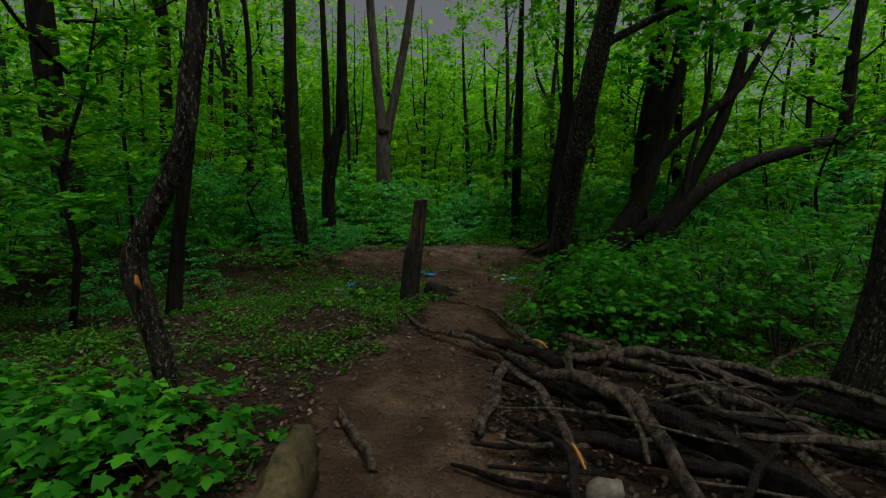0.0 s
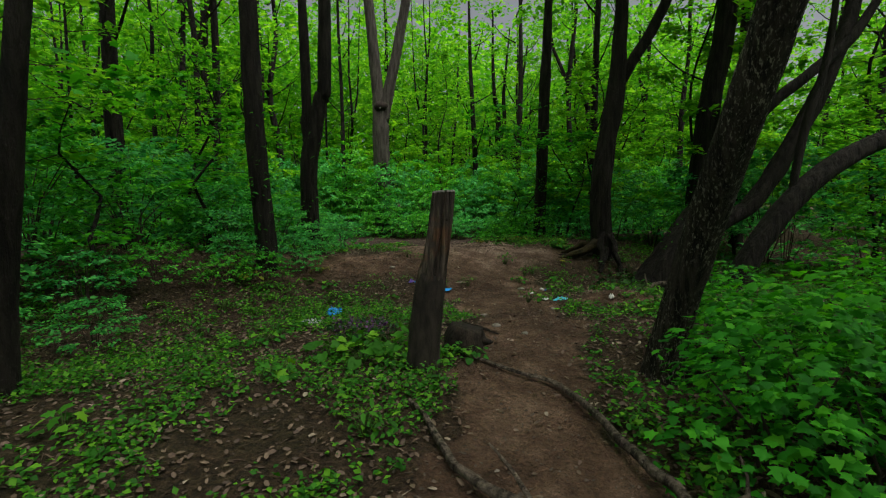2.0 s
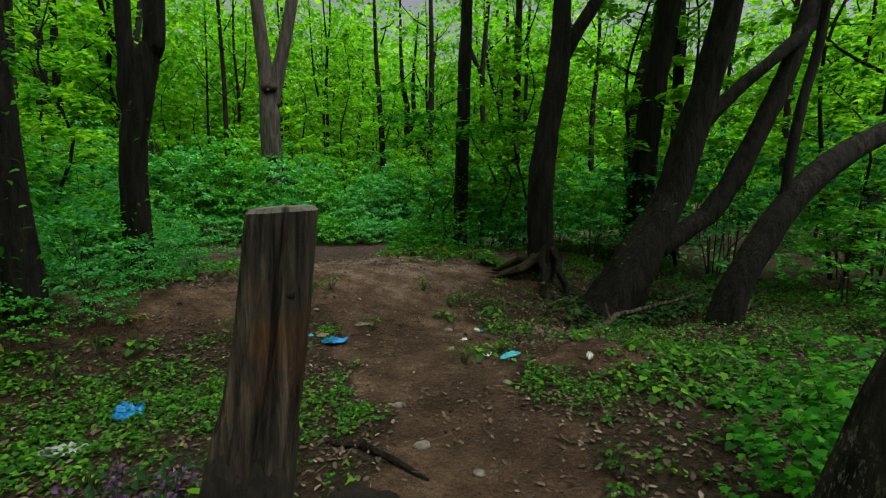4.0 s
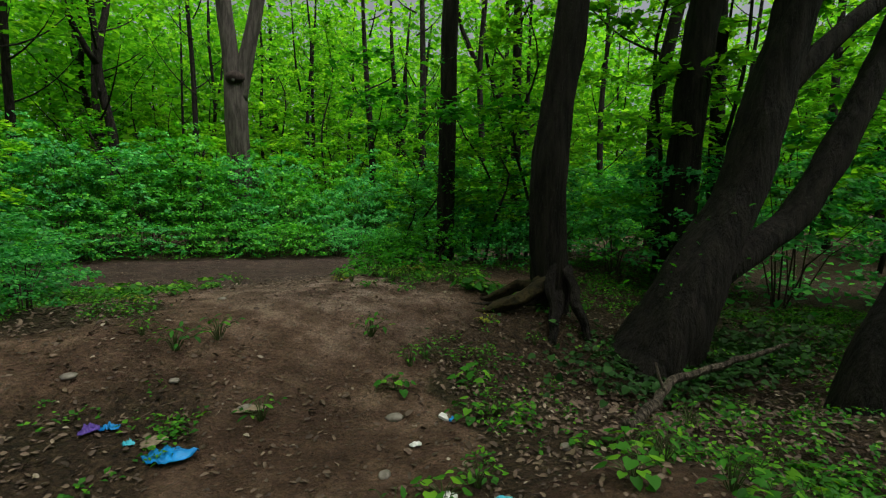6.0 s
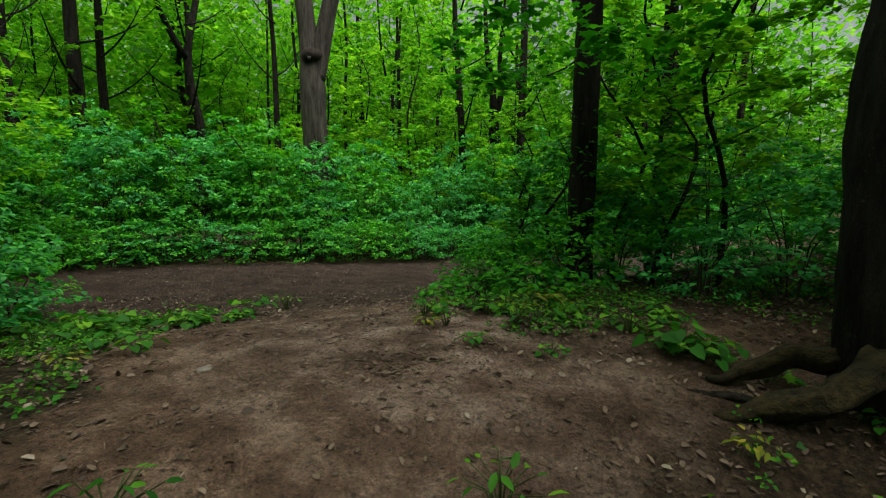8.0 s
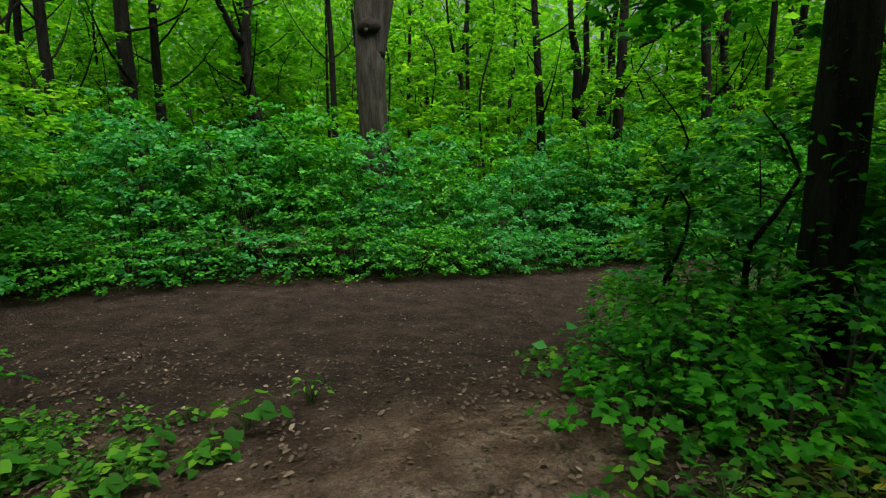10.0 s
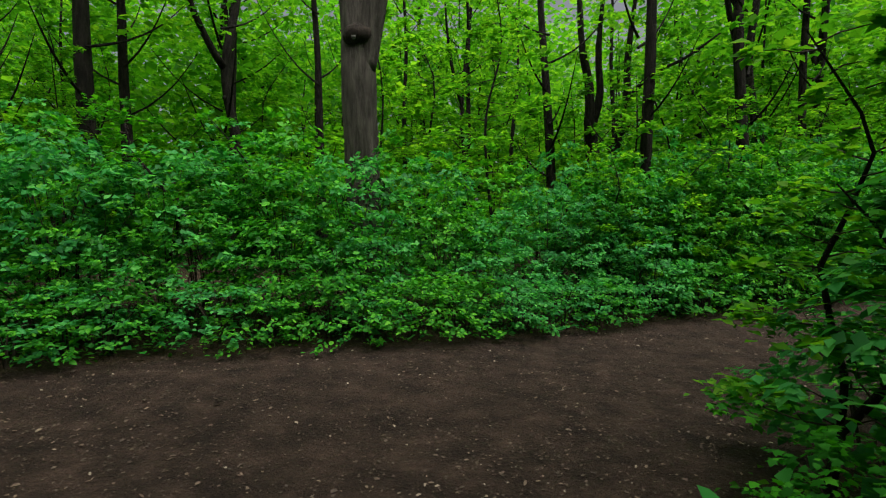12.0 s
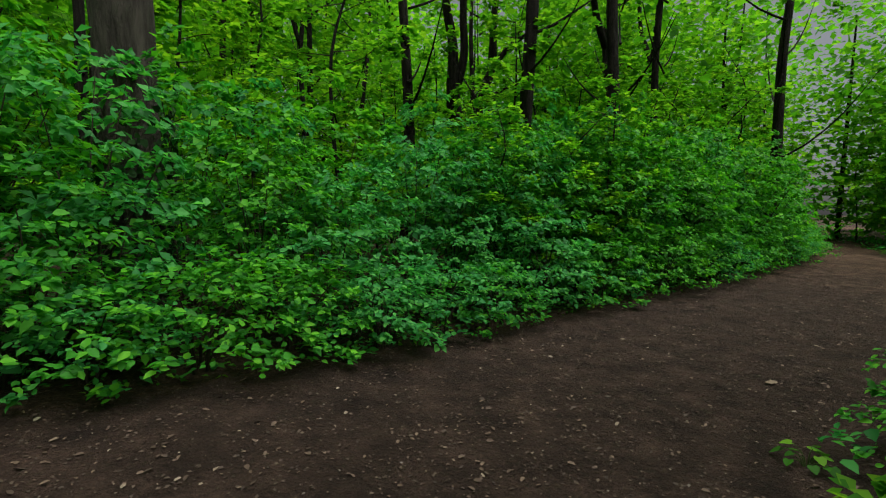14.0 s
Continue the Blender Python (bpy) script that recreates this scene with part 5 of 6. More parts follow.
stick("fallen_branch", "long brown fallen branch", [(1.75, 3.3, 0.26), (2.1, 3.15, 0.24), (2.45, 2.8, 0.25), (2.75, 2.3, 0.2)], [0.03, 0.036, 0.034, 0.03], DEADWOOD, PILE)
stick("fallen_branch", "dark damp fallen branch in the heap", [(0.55, 2.55, 0.12), (0.95, 2.3, 0.14), (1.45, 2.15, 0.12)], [0.04, 0.045, 0.04], DEADDARK, PILE)
stick("fallen_branch", "short brown stick lying on the path", [(-0.64, 2.86, 0.03), (-0.5, 2.6, 0.04), (-0.36, 2.3, 0.03)], [0.022, 0.03, 0.03], DEADWOOD, "", [([(-0.6, 2.8, 0.04), (-0.68, 2.92, 0.1)], [0.012, 0.005])])
stick("mossy_log", "mossy rotten log end beside the path", [(-0.66, 1.2, 0.03), (-0.70, 1.7, 0.08), (-0.72, 2.1, 0.10), (-0.73, 2.45, 0.08)], [0.13, 0.14, 0.125, 0.09], MOSSY)
stick("fallen_branch", "grey fallen branch across the ditch", [(2.4, 9.6, 0.05), (2.85, 9.95, 0.18), (3.2, 10.2, 0.30), (3.8, 10.3, 0.34), (4.4, 10.35, 0.28)], [0.035, 0.034, 0.032, 0.026, 0.015], DEADWOOD, "", [([(3.0, 10.05, 0.22), (2.95, 10.1, 0.45)], [0.014, 0.008])])
stick("surface_root", "dark bent root lying across the footpath", [(-0.28, 7.6, 0.01), (-0.05, 7.4, 0.02), (0.1, 7.2, 0.02), (0.25, 7.0, 0.0)], [0.010, 0.018, 0.016, 0.008], DEADDARK)
stick("surface_root", "dark gnarled root running out from the forked tree", [(2.8, 11.82, 0.06), (2.55, 11.92, 0.0), (2.35, 11.86, -0.012), (2.12, 11.98, 0.0), (1.9, 12.04, -0.03)], [0.085, 0.05, 0.035, 0.025, 0.012], DEADDARK)
stick("surface_root", "dark root running down from the forked tree", [(2.85, 11.7, 0.2), (2.72, 11.45, 0.1), (2.66, 11.25, 0.0)], [0.08, 0.05, 0.02], BARK)

prng = np.random.default_rng(12)
for k in range(34):
    cx, cy = prng.uniform(0.35, 2.2), prng.uniform(2.05, 3.5)
    a, L = prng.normal(-0.9, 0.95), prng.uniform(0.2, 0.6)
    dx, dy = math.cos(a) * L, math.sin(a) * L
    h0, h1 = prng.uniform(0.03, 0.3, 2)
    r = prng.uniform(0.008, 0.03)
    kink = prng.normal(0, 0.09, 2)
    stick("fallen_branch", "thin crooked dead branch in the heap", [(cx - dx, cy - dy, h0), (cx + kink[0], cy + kink[1], (h0 + h1) / 2 + 0.04), (cx + dx, cy + dy, h1)], [r * 0.6, r, r * 0.7], DEADWOOD if k % 3 else DEADDARK, PILE)

forked = bpy.data.objects["forked_tree"]
g = ground_z(2.86, 11.9)
for label, pts, rr, mat in (("mossy swollen root", [(2.78, 11.72, 0.34), (2.55, 11.66, 0.22), (2.3, 11.72, 0.10), (2.0, 11.84, 0.0)], [0.085, 0.09, 0.065, 0.02], ROOTMOSS),
                            ("mossy swollen root", [(2.7, 11.95, 0.25), (2.42, 12.05, 0.16), (2.15, 12.15, 0.02)], [0.08, 0.06, 0.025], ROOTMOSS),
                            ("bare brown root", [(2.80, 11.70, 0.55), (2.74, 11.52, 0.30), (2.72, 11.40, 0.12), (2.66, 11.22, -0.04)], [0.05, 0.055, 0.05, 0.03], BARK),
                            ("bare brown root", [(2.95, 11.70, 0.50), (3.00, 11.50, 0.24), (3.06, 11.32, 0.0)], [0.05, 0.06, 0.035], BARK)):
    local = [(a - 2.86, b - 11.9, ground_z(a, b) + h - g) for a, b, h in pts]
    part("root", mesh_of("root", *tube(local, rr, 18, 0.03, 0.42, pts[0][0] * 4, wander=1.6), mat), forked, label)

# ---- stones and rubbish ----


def lump_mesh(name, rng, size, mat, crease=0.3, sub=2):
    bm = bmesh.new()
    bmesh.ops.create_icosphere(bm, subdivisions=sub, radius=1.0)
    k = rng.random() * 50
    for v in bm.verts:
        n = noise.noise(v.co * 1.1 + Vector((k, 0, 0))) + 0.5 * noise.noise(v.co * 2.7 + Vector((0, k, 0)))
        v.co = Vector((v.co.x * size[0], v.co.y * size[1], v.co.z * size[2])) * (1 + crease * n)
    me = bpy.data.meshes.new(name)
    bm.to_mesh(me)
    bm.free()
    me.materials.append(mat)
    me.polygons.foreach_set("use_smooth", np.ones(len(me.polygons), bool))
    return me


def stone(x, y, size, turn, mat=STONE, name="stone", label="small dull grey-brown stone on the ground"):
    ob = new(name, lump_mesh(name, RNG, size, mat, 0.35))
    ob.matrix_basis = Matrix.Translation((x, y, ground_z(x, y) + size[2] * 0.35)) @ Matrix.Rotation(turn, 4, 'Z')
    return tagged(ob, label, "stone", "stones on the ground")


stone(0.76, 2.15, (0.10, 0.07, 0.06), 0.3)
for x, y, sx in ((0.27, 7.35, 0.05), (0.5, 7.0, 0.035), (0.96, 10.0, 0.055), (0.0, 10.12, 0.05), (-0.5, 10.35, 0.04), (1.05, 8.2, 0.04), (0.2, 8.0, 0.05), (-0.25, 8.7, 0.035), (0.85, 9.3, 0.04), (-1.1, 10.3, 0.05), (1.9, 9.4, 0.04), (-0.6, 12.0, 0.04)):
    stone(x, y, (sx, sx * 0.8, sx * 0.45), x * 9 + y)


def crumpled(name, label, x, y, wide, deep, mat, turn, height=0.06, bits=()):
    """A crumpled sheet of film or card lying on the ground."""
    rng = np.random.default_rng(int(abs(x * 1000) + y * 100))
    n = 14
    verts, faces = [], []
    k = rng.random() * 40
    for j in range(n):
        for i in range(n):
            a, b = i / (n - 1) * 2 - 1, j / (n - 1) * 2 - 1
            e = 1 + 0.35 * noise.noise(Vector((math.atan2(b, a) * 1.2, k, 0)))
            h = abs(noise.noise(Vector((a * 2.1 + k, b * 2.1, 0)))) + 0.5 * abs(noise.noise(Vector((a * 5 + k, b * 5, 3))))
            verts.append((a * wide * e * (1 - 0.25 * b * b), b * deep * e * (1 - 0.25 * a * a), 0.012 + height * h * (1.2 - 0.6 * (a * a + b * b))))
    for j in range(n - 1):
        for i in range(n - 1):
            faces.append((j * n + i, j * n + i + 1, (j + 1) * n + i + 1, (j + 1) * n + i))
    t = new(name, mesh_of(name, verts, faces, mat))
    md = t.modifiers.new("thickness", 'SOLIDIFY')
    md.thickness = 0.002
    t.matrix_basis = Matrix.Translation((x, y, ground_z(x, y))) @ Matrix.Rotation(turn, 4, 'Z')
    return tagged(t, label, "litter", "rubbish beside the path")


crumpled("plastic_bag", "crumpled bright blue plastic bag on leaf litter", -1.6, 8.3, 0.10, 0.08, BLUE, 0.4, 0.12)
crumpled("plastic_film", "crumpled dirty clear film on leaf litter", -1.75, 7.8, 0.13, 0.07, GREYFILM, 0.2, 0.05)
crumpled("plastic_bag", "crumpled blue plastic bag on bare earth", -0.29, 9.62, 0.13, 0.08, BLUE, 0.1, 0.07)
crumpled("plastic_film", "torn turquoise plastic film on the ground", 1.3, 8.85, 0.12, 0.04, CYAN, 0.5, 0.05)
crumpled("plastic_film", "torn pale plastic film on the ground", 1.12, 9.0, 0.06, 0.04, WHITE, 1.1, 0.05)
crumpled("plastic_cup", "small crushed white plastic cup on the mound", 1.78, 8.3, 0.04, 0.03, WHITE, 0.5, 0.08)
crumpled("plastic_wrapper", "crumpled purple wrapper on the earth", -0.76, 9.82, 0.05, 0.03, PURPLE, 0.8, 0.06)
crumpled("plastic_wrapper", "small blue wrapper on the earth", -0.67, 9.85, 0.05, 0.025, BLUE, 0.2, 0.05)
crumpled("plastic_wrapper", "small turquoise wrapper on the earth", -0.52, 9.72, 0.03, 0.02, CYAN, 0.2, 0.04)
crumpled("cardboard_scrap", "damp brown cardboard scrap on the ground", -0.40, 9.74, 0.07, 0.05, CARD, 0.9, 0.03)
crumpled("cardboard_scrap", "damp brown cardboard scrap on the ground", 0.03, 10.1, 0.10, 0.04, CARD, 0.1, 0.03)
crumpled("paper_scrap", "pale paper scrap on the track", 3.7, 20.2, 0.07, 0.03, CARD, 0.1, 0.03)
crumpled("paper_scrap", "pale paper scrap on the earth", 1.05, 9.6, 0.04, 0.02, WHITE, 0.1, 0.03)


def carton(x, y, turn):
    t = thing("cigarette_packet", "small crushed white packet with blue end", "litter", "rubbish beside the path", at=(x, y, ground_z(x, y) + 0.015))
    t.rotation_euler = (0.12, 0.08, turn)
    for name, x0, x1, mat in (("body", -0.05, 0.028, WHITE), ("lid", 0.03, 0.05, BLUE)):
        bm = bmesh.new()
        bmesh.ops.create_cube(bm, size=1.0)
        bmesh.ops.bevel(bm, geom=bm.edges[:], offset=0.06, segments=2, affect='EDGES')
        for v in bm.verts:
            v.co = Vector(((v.co.x + 0.5) * (x1 - x0) + x0, v.co.y * 0.05 * (1 - 0.12 * abs(v.co.x)), v.co.z * 0.02 + 0.004 * math.sin(v.co.x * 9)))
        me = bpy.data.meshes.new(name)
        bm.to_mesh(me)
        bm.free()
        me.materials.append(mat)
        part(name, me, t)


carton(1.3, 9.93, -0.7)

# ---- flowers and herbs ----


def flower_clump(x, y):
    rng = np.random.default_rng(8)
    t = thing("purple_flowers", "clump of small purple woodland flowers", "flowers", at=(x, y, ground_z(x, y)))
    stems, pet = [], []
    for k in range(26):
        a, r = rng.uniform(0, 6.3), 0.28 * math.sqrt(rng.random())
        h = rng.uniform(0.14, 0.26)
        p = Vector((math.cos(a) * r, math.sin(a) * r, 0))
        stems.append(tube([p + Vector((0, 0, -0.03)), p + Vector((0, 0, h * 0.6)), p * 1.15 + Vector((0, 0, h))], [0.004, 0.003, 0.002], 4, 0.1, 0, 0, cap=False))
        for m in range(9):
            pet.append(np.array(p * (1 + 0.15 * m / 9)) + np.array((rng.normal(0, 0.012), rng.normal(0, 0.012), h * (0.6 + 0.45 * m / 9))))
    tagged(part("stems", mesh_of("stems", *joined(stems), STEM), t), kind="stuff")
    part("petals", leaves_mesh("petals", np.array(pet), 0.028, PETAL, LEAF_OVAL, rng, 0.9), t)["kind"] = "stuff"
    n = 260
    a, r = rng.uniform(0, 6.3, n), 0.36 * np.sqrt(rng.random(n))
    part("leaves", leaves_mesh("leaves", np.stack([np.cos(a) * r, np.sin(a) * r, 0.03 + 0.14 * rng.random(n)], 1), 0.05, IVY, LEAF_OVAL, rng, 0.5), t)


flower_clump(-1.05, 6.95)


def herb(rng, count, leaf, high, wide, shape, mat=None):
    """A small broad-leaved plant."""
    t = thing("herb_plant", "small broad-leaved green woodland plant", "plant", "herbs of the woodland floor")
    stems, pos, ups, heads = [], [], [], []
    for k in range(count):
        a = k * 2.4 + rng.normal(0, 0.3)
        r = wide * math.sqrt((k + 0.5) / count)
        h = high * rng.uniform(0.5, 1.0) * (1 - 0.4 * r / wide)
        e = Vector((math.cos(a) * r, math.sin(a) * r, h))
        stems.append(tube([(0, 0, -0.03), (e.x * 0.4, e.y * 0.4, h * 0.7), e], [0.004, 0.003, 0.002], 3, 1.0, 0, 0, cap=False))
        pos.append(e)
        ups.append((math.cos(a) * 0.3, math.sin(a) * 0.3, 1))
        heads.append((math.cos(a), math.sin(a), -0.1))
    tagged(part("stems", mesh_of("stems", *joined(stems), STEM), t), kind="stuff")
    part("leaves", leaves_mesh("leaves", np.array(pos), leaf, mat or HERB, shape, rng, 0.22, ups, heads), t)
    return t


HERBS = [herb(np.random.default_rng(200), 16, 0.055, 0.13, 0.13, LEAF_HEART), herb(np.random.default_rng(201), 12, 0.08, 0.13, 0.13, LEAF_MAPLE),
         herb(np.random.default_rng(202), 18, 0.065, 0.22, 0.15, LEAF_LONG), herb(np.random.default_rng(203), 15, 0.085, 0.22, 0.2, LEAF_HEART)]
HERBS.append(herb(np.random.default_rng(204), 22, 0.10, 0.20, 0.20, LEAF_LONG, YELLOWING))
tagged(HERBS[4], "yellowing long-leaved plant on the bare bank")
HERB_USED = set()
for x, y, k in ((1.45, 13.55, 1.0), (1.7, 13.75, 0.8), (1.25, 13.35, 0.7), (-2.9, 9.0, 0.9), (-3.1, 9.15, 0.8), (-2.1, 9.6, 0.6), (-1.5, 12.2, 0.6), (0.55, 12.9, 0.5), (2.05, 11.6, 0.5)):
    grow(HERBS, HERB_USED, 4, x, y, k)
for x, y, w in ((-0.78, 6.75, 3), (-0.95, 6.5, 3), (-0.62, 6.95, 0), (-0.55, 6.3, 1), (-0.7, 6.15, 0), (-0.35, 5.75, 2), (1.45, 9.95, 0), (1.65, 9.95, 2), (1.0, 10.4, 0), (1.15, 10.75, 2), (1.3, 10.9, 2), (1.65, 10.6, 1), (-0.35, 10.9, 2),
                (-0.6, 10.7, 2), (-0.9, 10.9, 2), (0.85, 11.15, 2), (2.2, 12.35, 0), (2.35, 12.5, 1), (2.05, 12.5, 0), (2.5, 12.2, 2), (1.1, 9.0, 0), (1.3, 9.1, 2), (0.12, 10.0, 2), (-1.9, 9.3, 0), (-2.2, 9.2, 1), (-2.6, 8.9, 0), (-2.3, 8.8, 2),
                (-1.2, 12.4, 0), (-1.5, 12.6, 0), (0.6, 13.4, 1), (0.75, 13.7, 0), (1.0, 13.5, 2), (1.2, 13.3, 0), (1.6, 13.1, 1), (1.9, 13.3, 0), (-1.1, 14.9, 2), (0.5, 15.6, 0), (0.6, 16.2, 1), (2.2, 18.3, 1), (2.6, 18.9, 0)):
    grow(HERBS, HERB_USED, w, x, y, RNG.uniform(0.8, 1.2))
for cx, cy, n, spread, kinds in ((2.2, 12.35, 7, 0.22, (3, 3, 1)), (-1.55, 13.95, 18, 0.4, (0, 0, 3)), (-2.3, 13.6, 18, 0.5, (0, 3)), (1.3, 13.15, 16, 0.45, (0, 1, 2)), (1.9, 12.95, 10, 0.35, (0, 1)),
                                 (-0.85, 6.55, 7, 0.22, (3, 0)), (-0.2, 6.35, 6, 0.16, (0, 1)), (-3.2, 10.8, 10, 0.4, (0, 1)), (2.6, 8.7, 22, 0.6, (0, 1, 2)), (2.2, 7.6, 22, 0.6, (0, 1, 0))):
    for k in range(n):
        x, y = cx + RNG.normal(0, spread), cy + RNG.normal(0, spread * 0.7)
        grow(HERBS, HERB_USED, int(RNG.choice(kinds)), x, y, RNG.uniform(0.6, 1.1))
count = 0
while count < 120:
    x, y = RNG.uniform(-5, 5), RNG.uniform(2.6, 14.5)
    tr = float(trodden(x, y))
    if tr > 0.35 or math.hypot(x + 0.46, y - 6.1) < 0.25 or (0 < x < 2.6 and y < 4.0):
        continue
    grow(HERBS, HERB_USED, int(RNG.choice([0, 0, 1, 2, 2])), x, y, RNG.uniform(0.6, 1.15))
    count += 1


# ---- woodland floor ----
def floor_cover():
    rng = np.random.default_rng(77)

    def scatter(n, x0, x1, y0, y1, keep):
        x, y = rng.uniform(x0, x1, n), rng.uniform(y0, y1, n)
        k = rng.random(n) < keep(x, y)
        x, y = x[k], y[k]
        z = land(x, y) + rough_land(x, y) * (1 - 0.55 * trodden(x, y))
        return np.stack([x, y, z], 1)

    def patchy(x, y, f, seed):
        return np.array([noise.noise((a * f, b * f, seed)) for a, b in zip(x, y)])

    def green(x, y):
        s = across(x, y)
        t = trodden(x, y)
        d = np.clip(0.5 + 1.9 * patchy(x, y, 0.9, 5.0), 0.03, 1) * np.clip(1 - 1.9 * t, 0, 1)
        low = 1 - 0.85 * np.exp(-((y - 3.2) / 1.0) ** 2) * (np.abs(x + 0.4) < 1.6)
        pile = 1 - ((x > 0.2) & (x < 2.4) & (y < 4.0))
        ditch = 1 - 0.94 * np.exp(-((x - 2.9) / 1.7) ** 4 - ((y - 10.4) / 1.0) ** 4)
        return d * low * pile * ditch

    c = scatter(24000, -6, 7, 2.0, 14.5, green)
    n = 13
    k = rng.uniform(0.5, 1.5, len(c))
    a, r = rng.uniform(0, 6.3, (len(c), n)), np.sqrt(rng.random((len(c), n)))
    p = np.stack([c[:, 0, None] + np.cos(a) * r * 0.085 * k[:, None], c[:, 1, None] + np.sin(a) * r * 0.085 * k[:, None], c[:, 2, None] + 0.015 + (0.10 * (1.1 - r) * rng.random(a.shape)) * k[:, None]], 2).reshape(-1, 3)
    leaf = np.repeat(0.034 * k ** 0.6, n)
    tagged(new("ground_cover", leaves_mesh("ground_cover", p, leaf, HERB, LEAF_OVAL, rng, 0.35)), "low green leafy ground cover", "plants", kind="stuff")
    # verges of the track and the flat beyond
    def verge(x, y):
        s, u = across(x, y), along(x, y)
        q = (np.abs(s - track_middle(u)) - track_half(u))
        return np.exp(-((q - 0.25) / 0.35) ** 2) * 0.9 * (q > -0.12) * np.clip(1 - 2 * trodden(x, y) + (q > 0), 0, 1)
    p = scatter(90000, -12, 26, 12, 36, verge)
    p[:, 2] += 0.02 + 0.11 * rng.random(len(p)) ** 1.4
    tagged(new("verge_plants", leaves_mesh("verge_plants", p, 0.06, HERB, LEAF_OVAL, rng, 0.35)), "low green plants along the track edge", "plants", kind="stuff")
    def belt(x, y):
        q = across(x, y) - track_middle(along(x, y)) - track_half(along(x, y))
        return np.clip(0.45 + 1.1 * patchy(x, y, 0.8, 6.0), 0.05, 1) * (q > 0.05) * (q < 2.4)
    p = scatter(60000, -12, 22, 14, 33, belt)
    p[:, 2] += 0.03 + 0.26 * rng.random(len(p)) ** 1.5
    tagged(new("belt_plants", leaves_mesh("belt_plants", p, 0.045 + 0.04 * rng.random(len(p)), HERB, LEAF_OVAL, rng, 0.35)), "low leafy plants under the shrubs beside the track", "plants", kind="stuff")
    # undergrowth of the wood further off
    def wild(x, y):
        near = (x > -5.5) & (x < 6) & (y > 1) & (y < 14)
        return np.clip(0.55 + 1.2 * patchy(x, y, 0.25, 8.0), 0.1, 1) * np.clip(1 - 2.2 * trodden(x, y), 0, 1) * ~near
    p = scatter(75000, -30, 34, -9, 46, wild)
    p[:, 2] += 0.03 + 0.3 * rng.random(len(p)) ** 1.6
    tagged(new("undergrowth", leaves_mesh("undergrowth", p, 0.15, SHRUB, LEAF_OVAL, rng, 0.4)), "low green undergrowth between the trees", "plants", kind="stuff")
    # dead leaves
    p = scatter(70000, -6, 7, 1.2, 16, lambda x, y: np.clip(0.8 - 0.64 * trodden(x, y) + 0.6 * patchy(x, y, 1.1, 9.0), 0.08, 1))
    p[:, 2] += 0.004 + 0.012 * rng.random(len(p))
    tagged(new("dead_leaves", leaves_mesh("dead_leaves", p, 0.042, LITTER, LEAF_DRY, rng, 0.3)), "brown dead leaves strewn on the ground", "leaves", kind="stuff")
    p = scatter(52000, -8, 14, 13, 28, lambda x, y: np.clip(0.22 + 0.35 * trodden(x, y) * (across(x, y) > 2.4) + 0.75 * patchy(x, y, 0.9, 4.0), 0.0, 1))
    p[:, 2] += 0.003 + 0.006 * rng.random(len(p))
    tagged(new("track_litter", leaves_mesh("track_litter", p, 0.014 + 0.034 * rng.random(len(p)) ** 2, LITTER, LEAF_DRY, rng, 0.15)), "small brown leaf scraps trodden into the track", "leaves", kind="stuff")
    p = scatter(90000, -6, 10, 1.0, 25, lambda x, y: 0.35 + 0.5 * trodden(x, y))
    p[:, 2] += 0.002 + 0.004 * rng.random(len(p))
    tagged(new("wood_crumbs", leaves_mesh("wood_crumbs", p, 0.010 + 0.020 * rng.random(len(p)), CHIPS, LEAF_OVAL, rng, 0.2)), "tiny twigs, crumbs and grit on the earth", "debris", kind="stuff")
    bank_rng = np.random.default_rng(44)
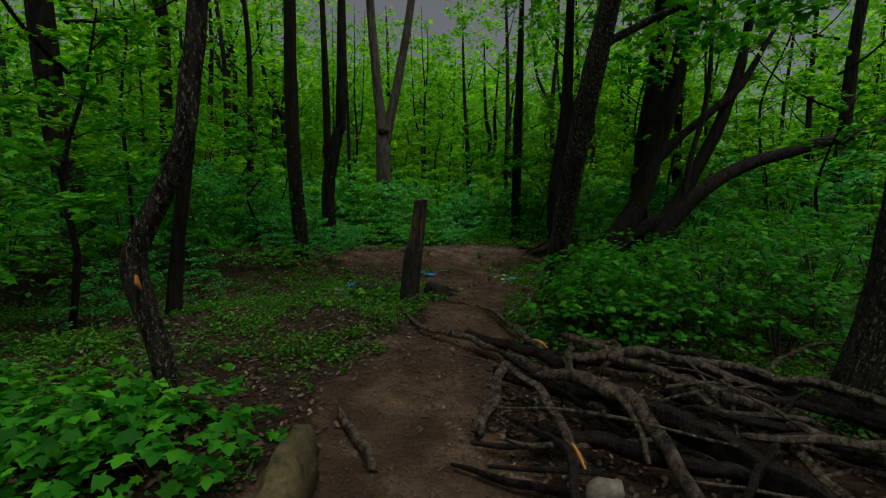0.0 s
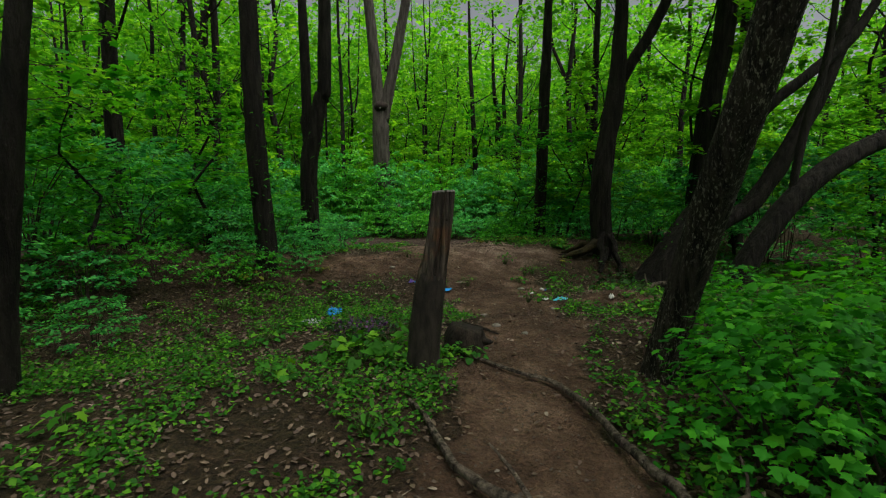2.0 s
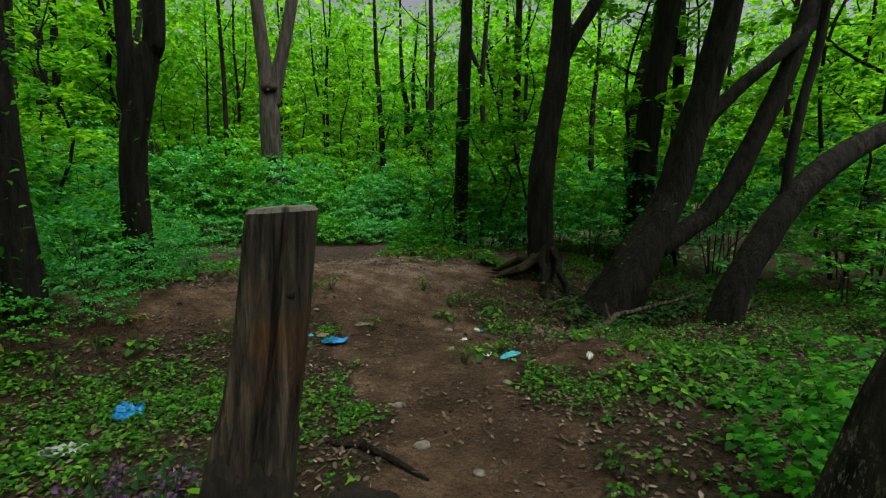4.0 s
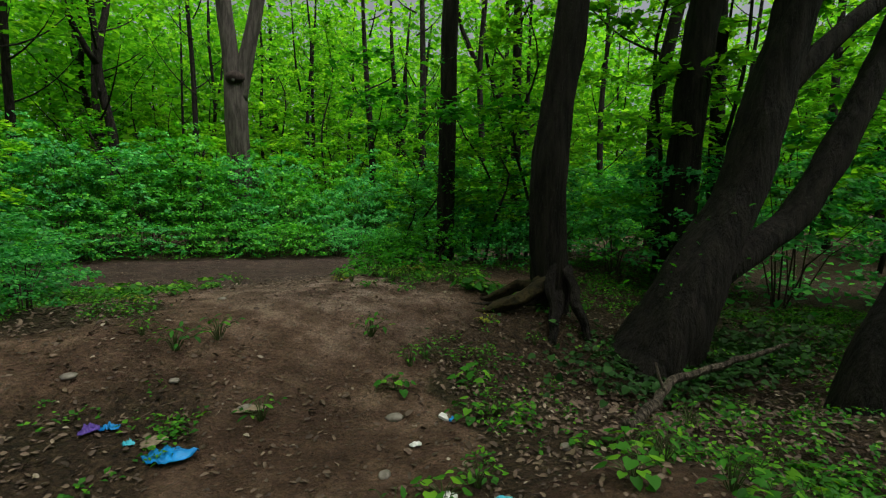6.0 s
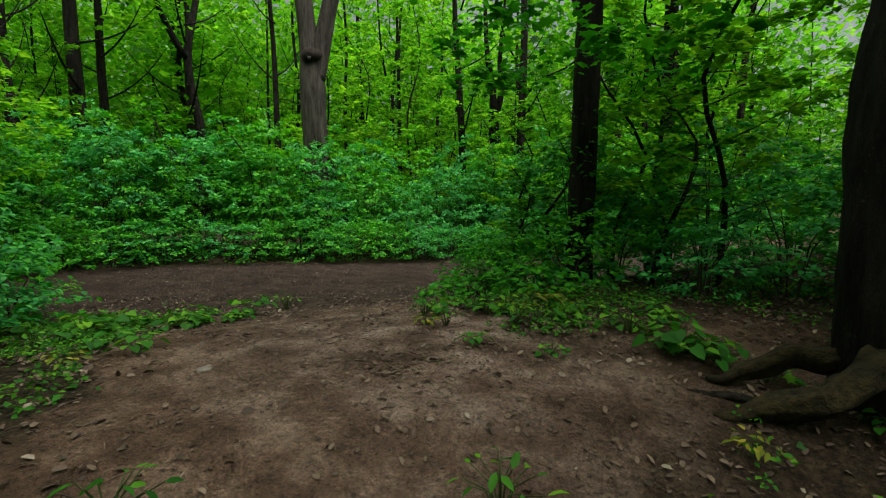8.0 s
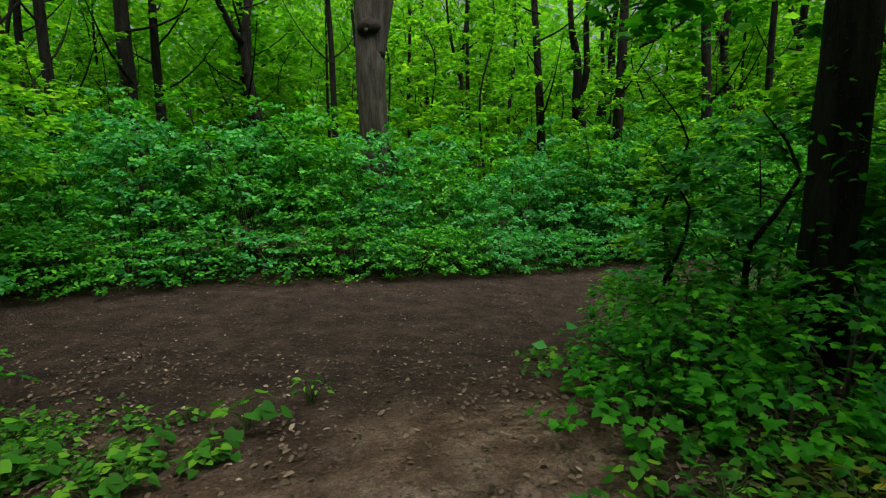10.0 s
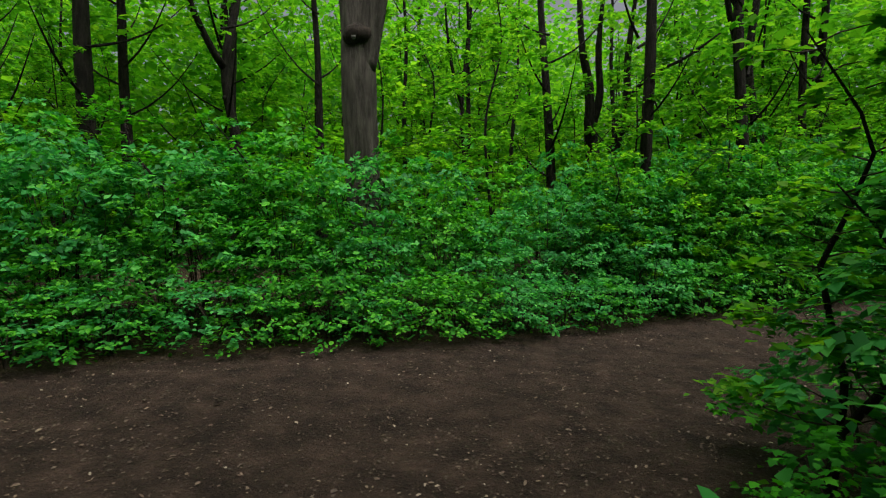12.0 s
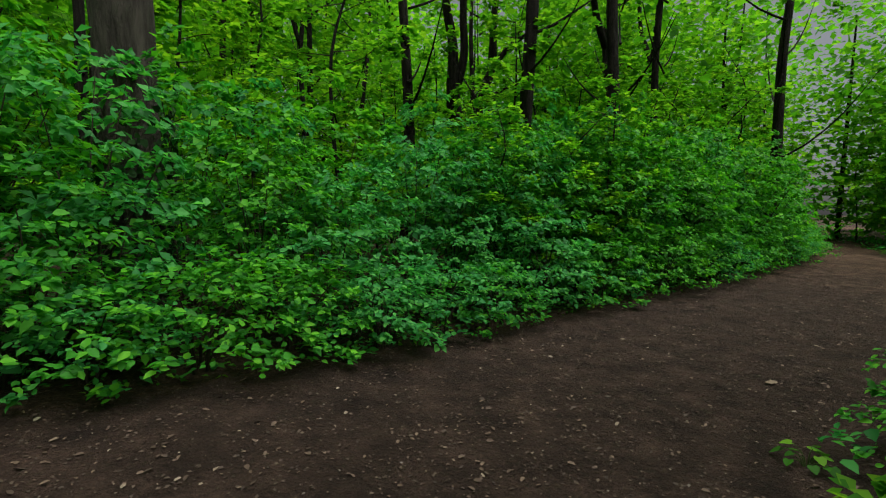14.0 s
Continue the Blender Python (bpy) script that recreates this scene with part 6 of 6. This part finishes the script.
    px, py = bank_rng.uniform(-4, 4, 5200), bank_rng.uniform(9.5, 15.5, 5200)
    keep = bank_rng.random(5200) < np.clip(0.12 + 1.1 * patchy(px, py, 1.3, 5.0), 0.03, 1)
    p = np.array([(a, q, ground_z(a, q) + 0.008) for a, q in zip(px[keep], py[keep])])
    size = 0.018 + 0.04 * bank_rng.random(len(p)) ** 2
    tagged(new("bank_litter", leaves_mesh("bank_litter", p, size, LITTER, LEAF_DRY, bank_rng, 0.3)), "curled brown leaves scattered over the earth bank", "leaves", kind="stuff")
    px, py = bank_rng.normal(3.0, 0.9, 1000), bank_rng.normal(10.1, 0.5, 1000)
    p = np.array([(a, q, ground_z(a, q) + 0.01 + 0.02 * bank_rng.random()) for a, q in zip(px, py)])
    tagged(new("ditch_litter", leaves_mesh("ditch_litter", p, 0.030 + 0.04 * bank_rng.random(len(p)), LITTER, LEAF_DRY, bank_rng, 0.35)), "damp brown leaves drifted into the ditch", "leaves", kind="stuff")
    n = 2600
    px, py = bank_rng.normal(4.0, 0.7, n), bank_rng.normal(10.85, 0.3, n)
    lift = 0.04 + 0.30 * bank_rng.random(n) * np.clip(0.5 + patchy(px, py, 0.7, 3.0), 0.1, 1)
    p = np.array([(a, q, ground_z(a, q) + h) for a, q, h in zip(px, py, lift)])
    tagged(new("ditch_plants", leaves_mesh("ditch_plants", p, 0.035 + 0.035 * bank_rng.random(n), IVY, LEAF_HEART, bank_rng, 0.4)), "dark green leafy plants filling the shaded ditch", "plants", kind="stuff")
    # dry grass and straw
    p = scatter(7000, -4, 4, 2.0, 14, lambda x, y: np.clip(0.5 + patchy(x, y, 0.9, 2.0) - 0.3 * trodden(x, y), 0, 1))
    p[:, 2] += 0.008
    straw = (np.array([(0, 0, 0), (-0.02, 0.5, 0.04), (0, 1, 0), (0.02, 0.5, 0.04)]), [(0, 2, 1), (0, 3, 2)])
    tagged(new("straw", leaves_mesh("straw", p, 0.10, LITTER, straw, rng, 0.12)), "dry grass stalks on the ground", "straw", kind="stuff")


floor_cover()
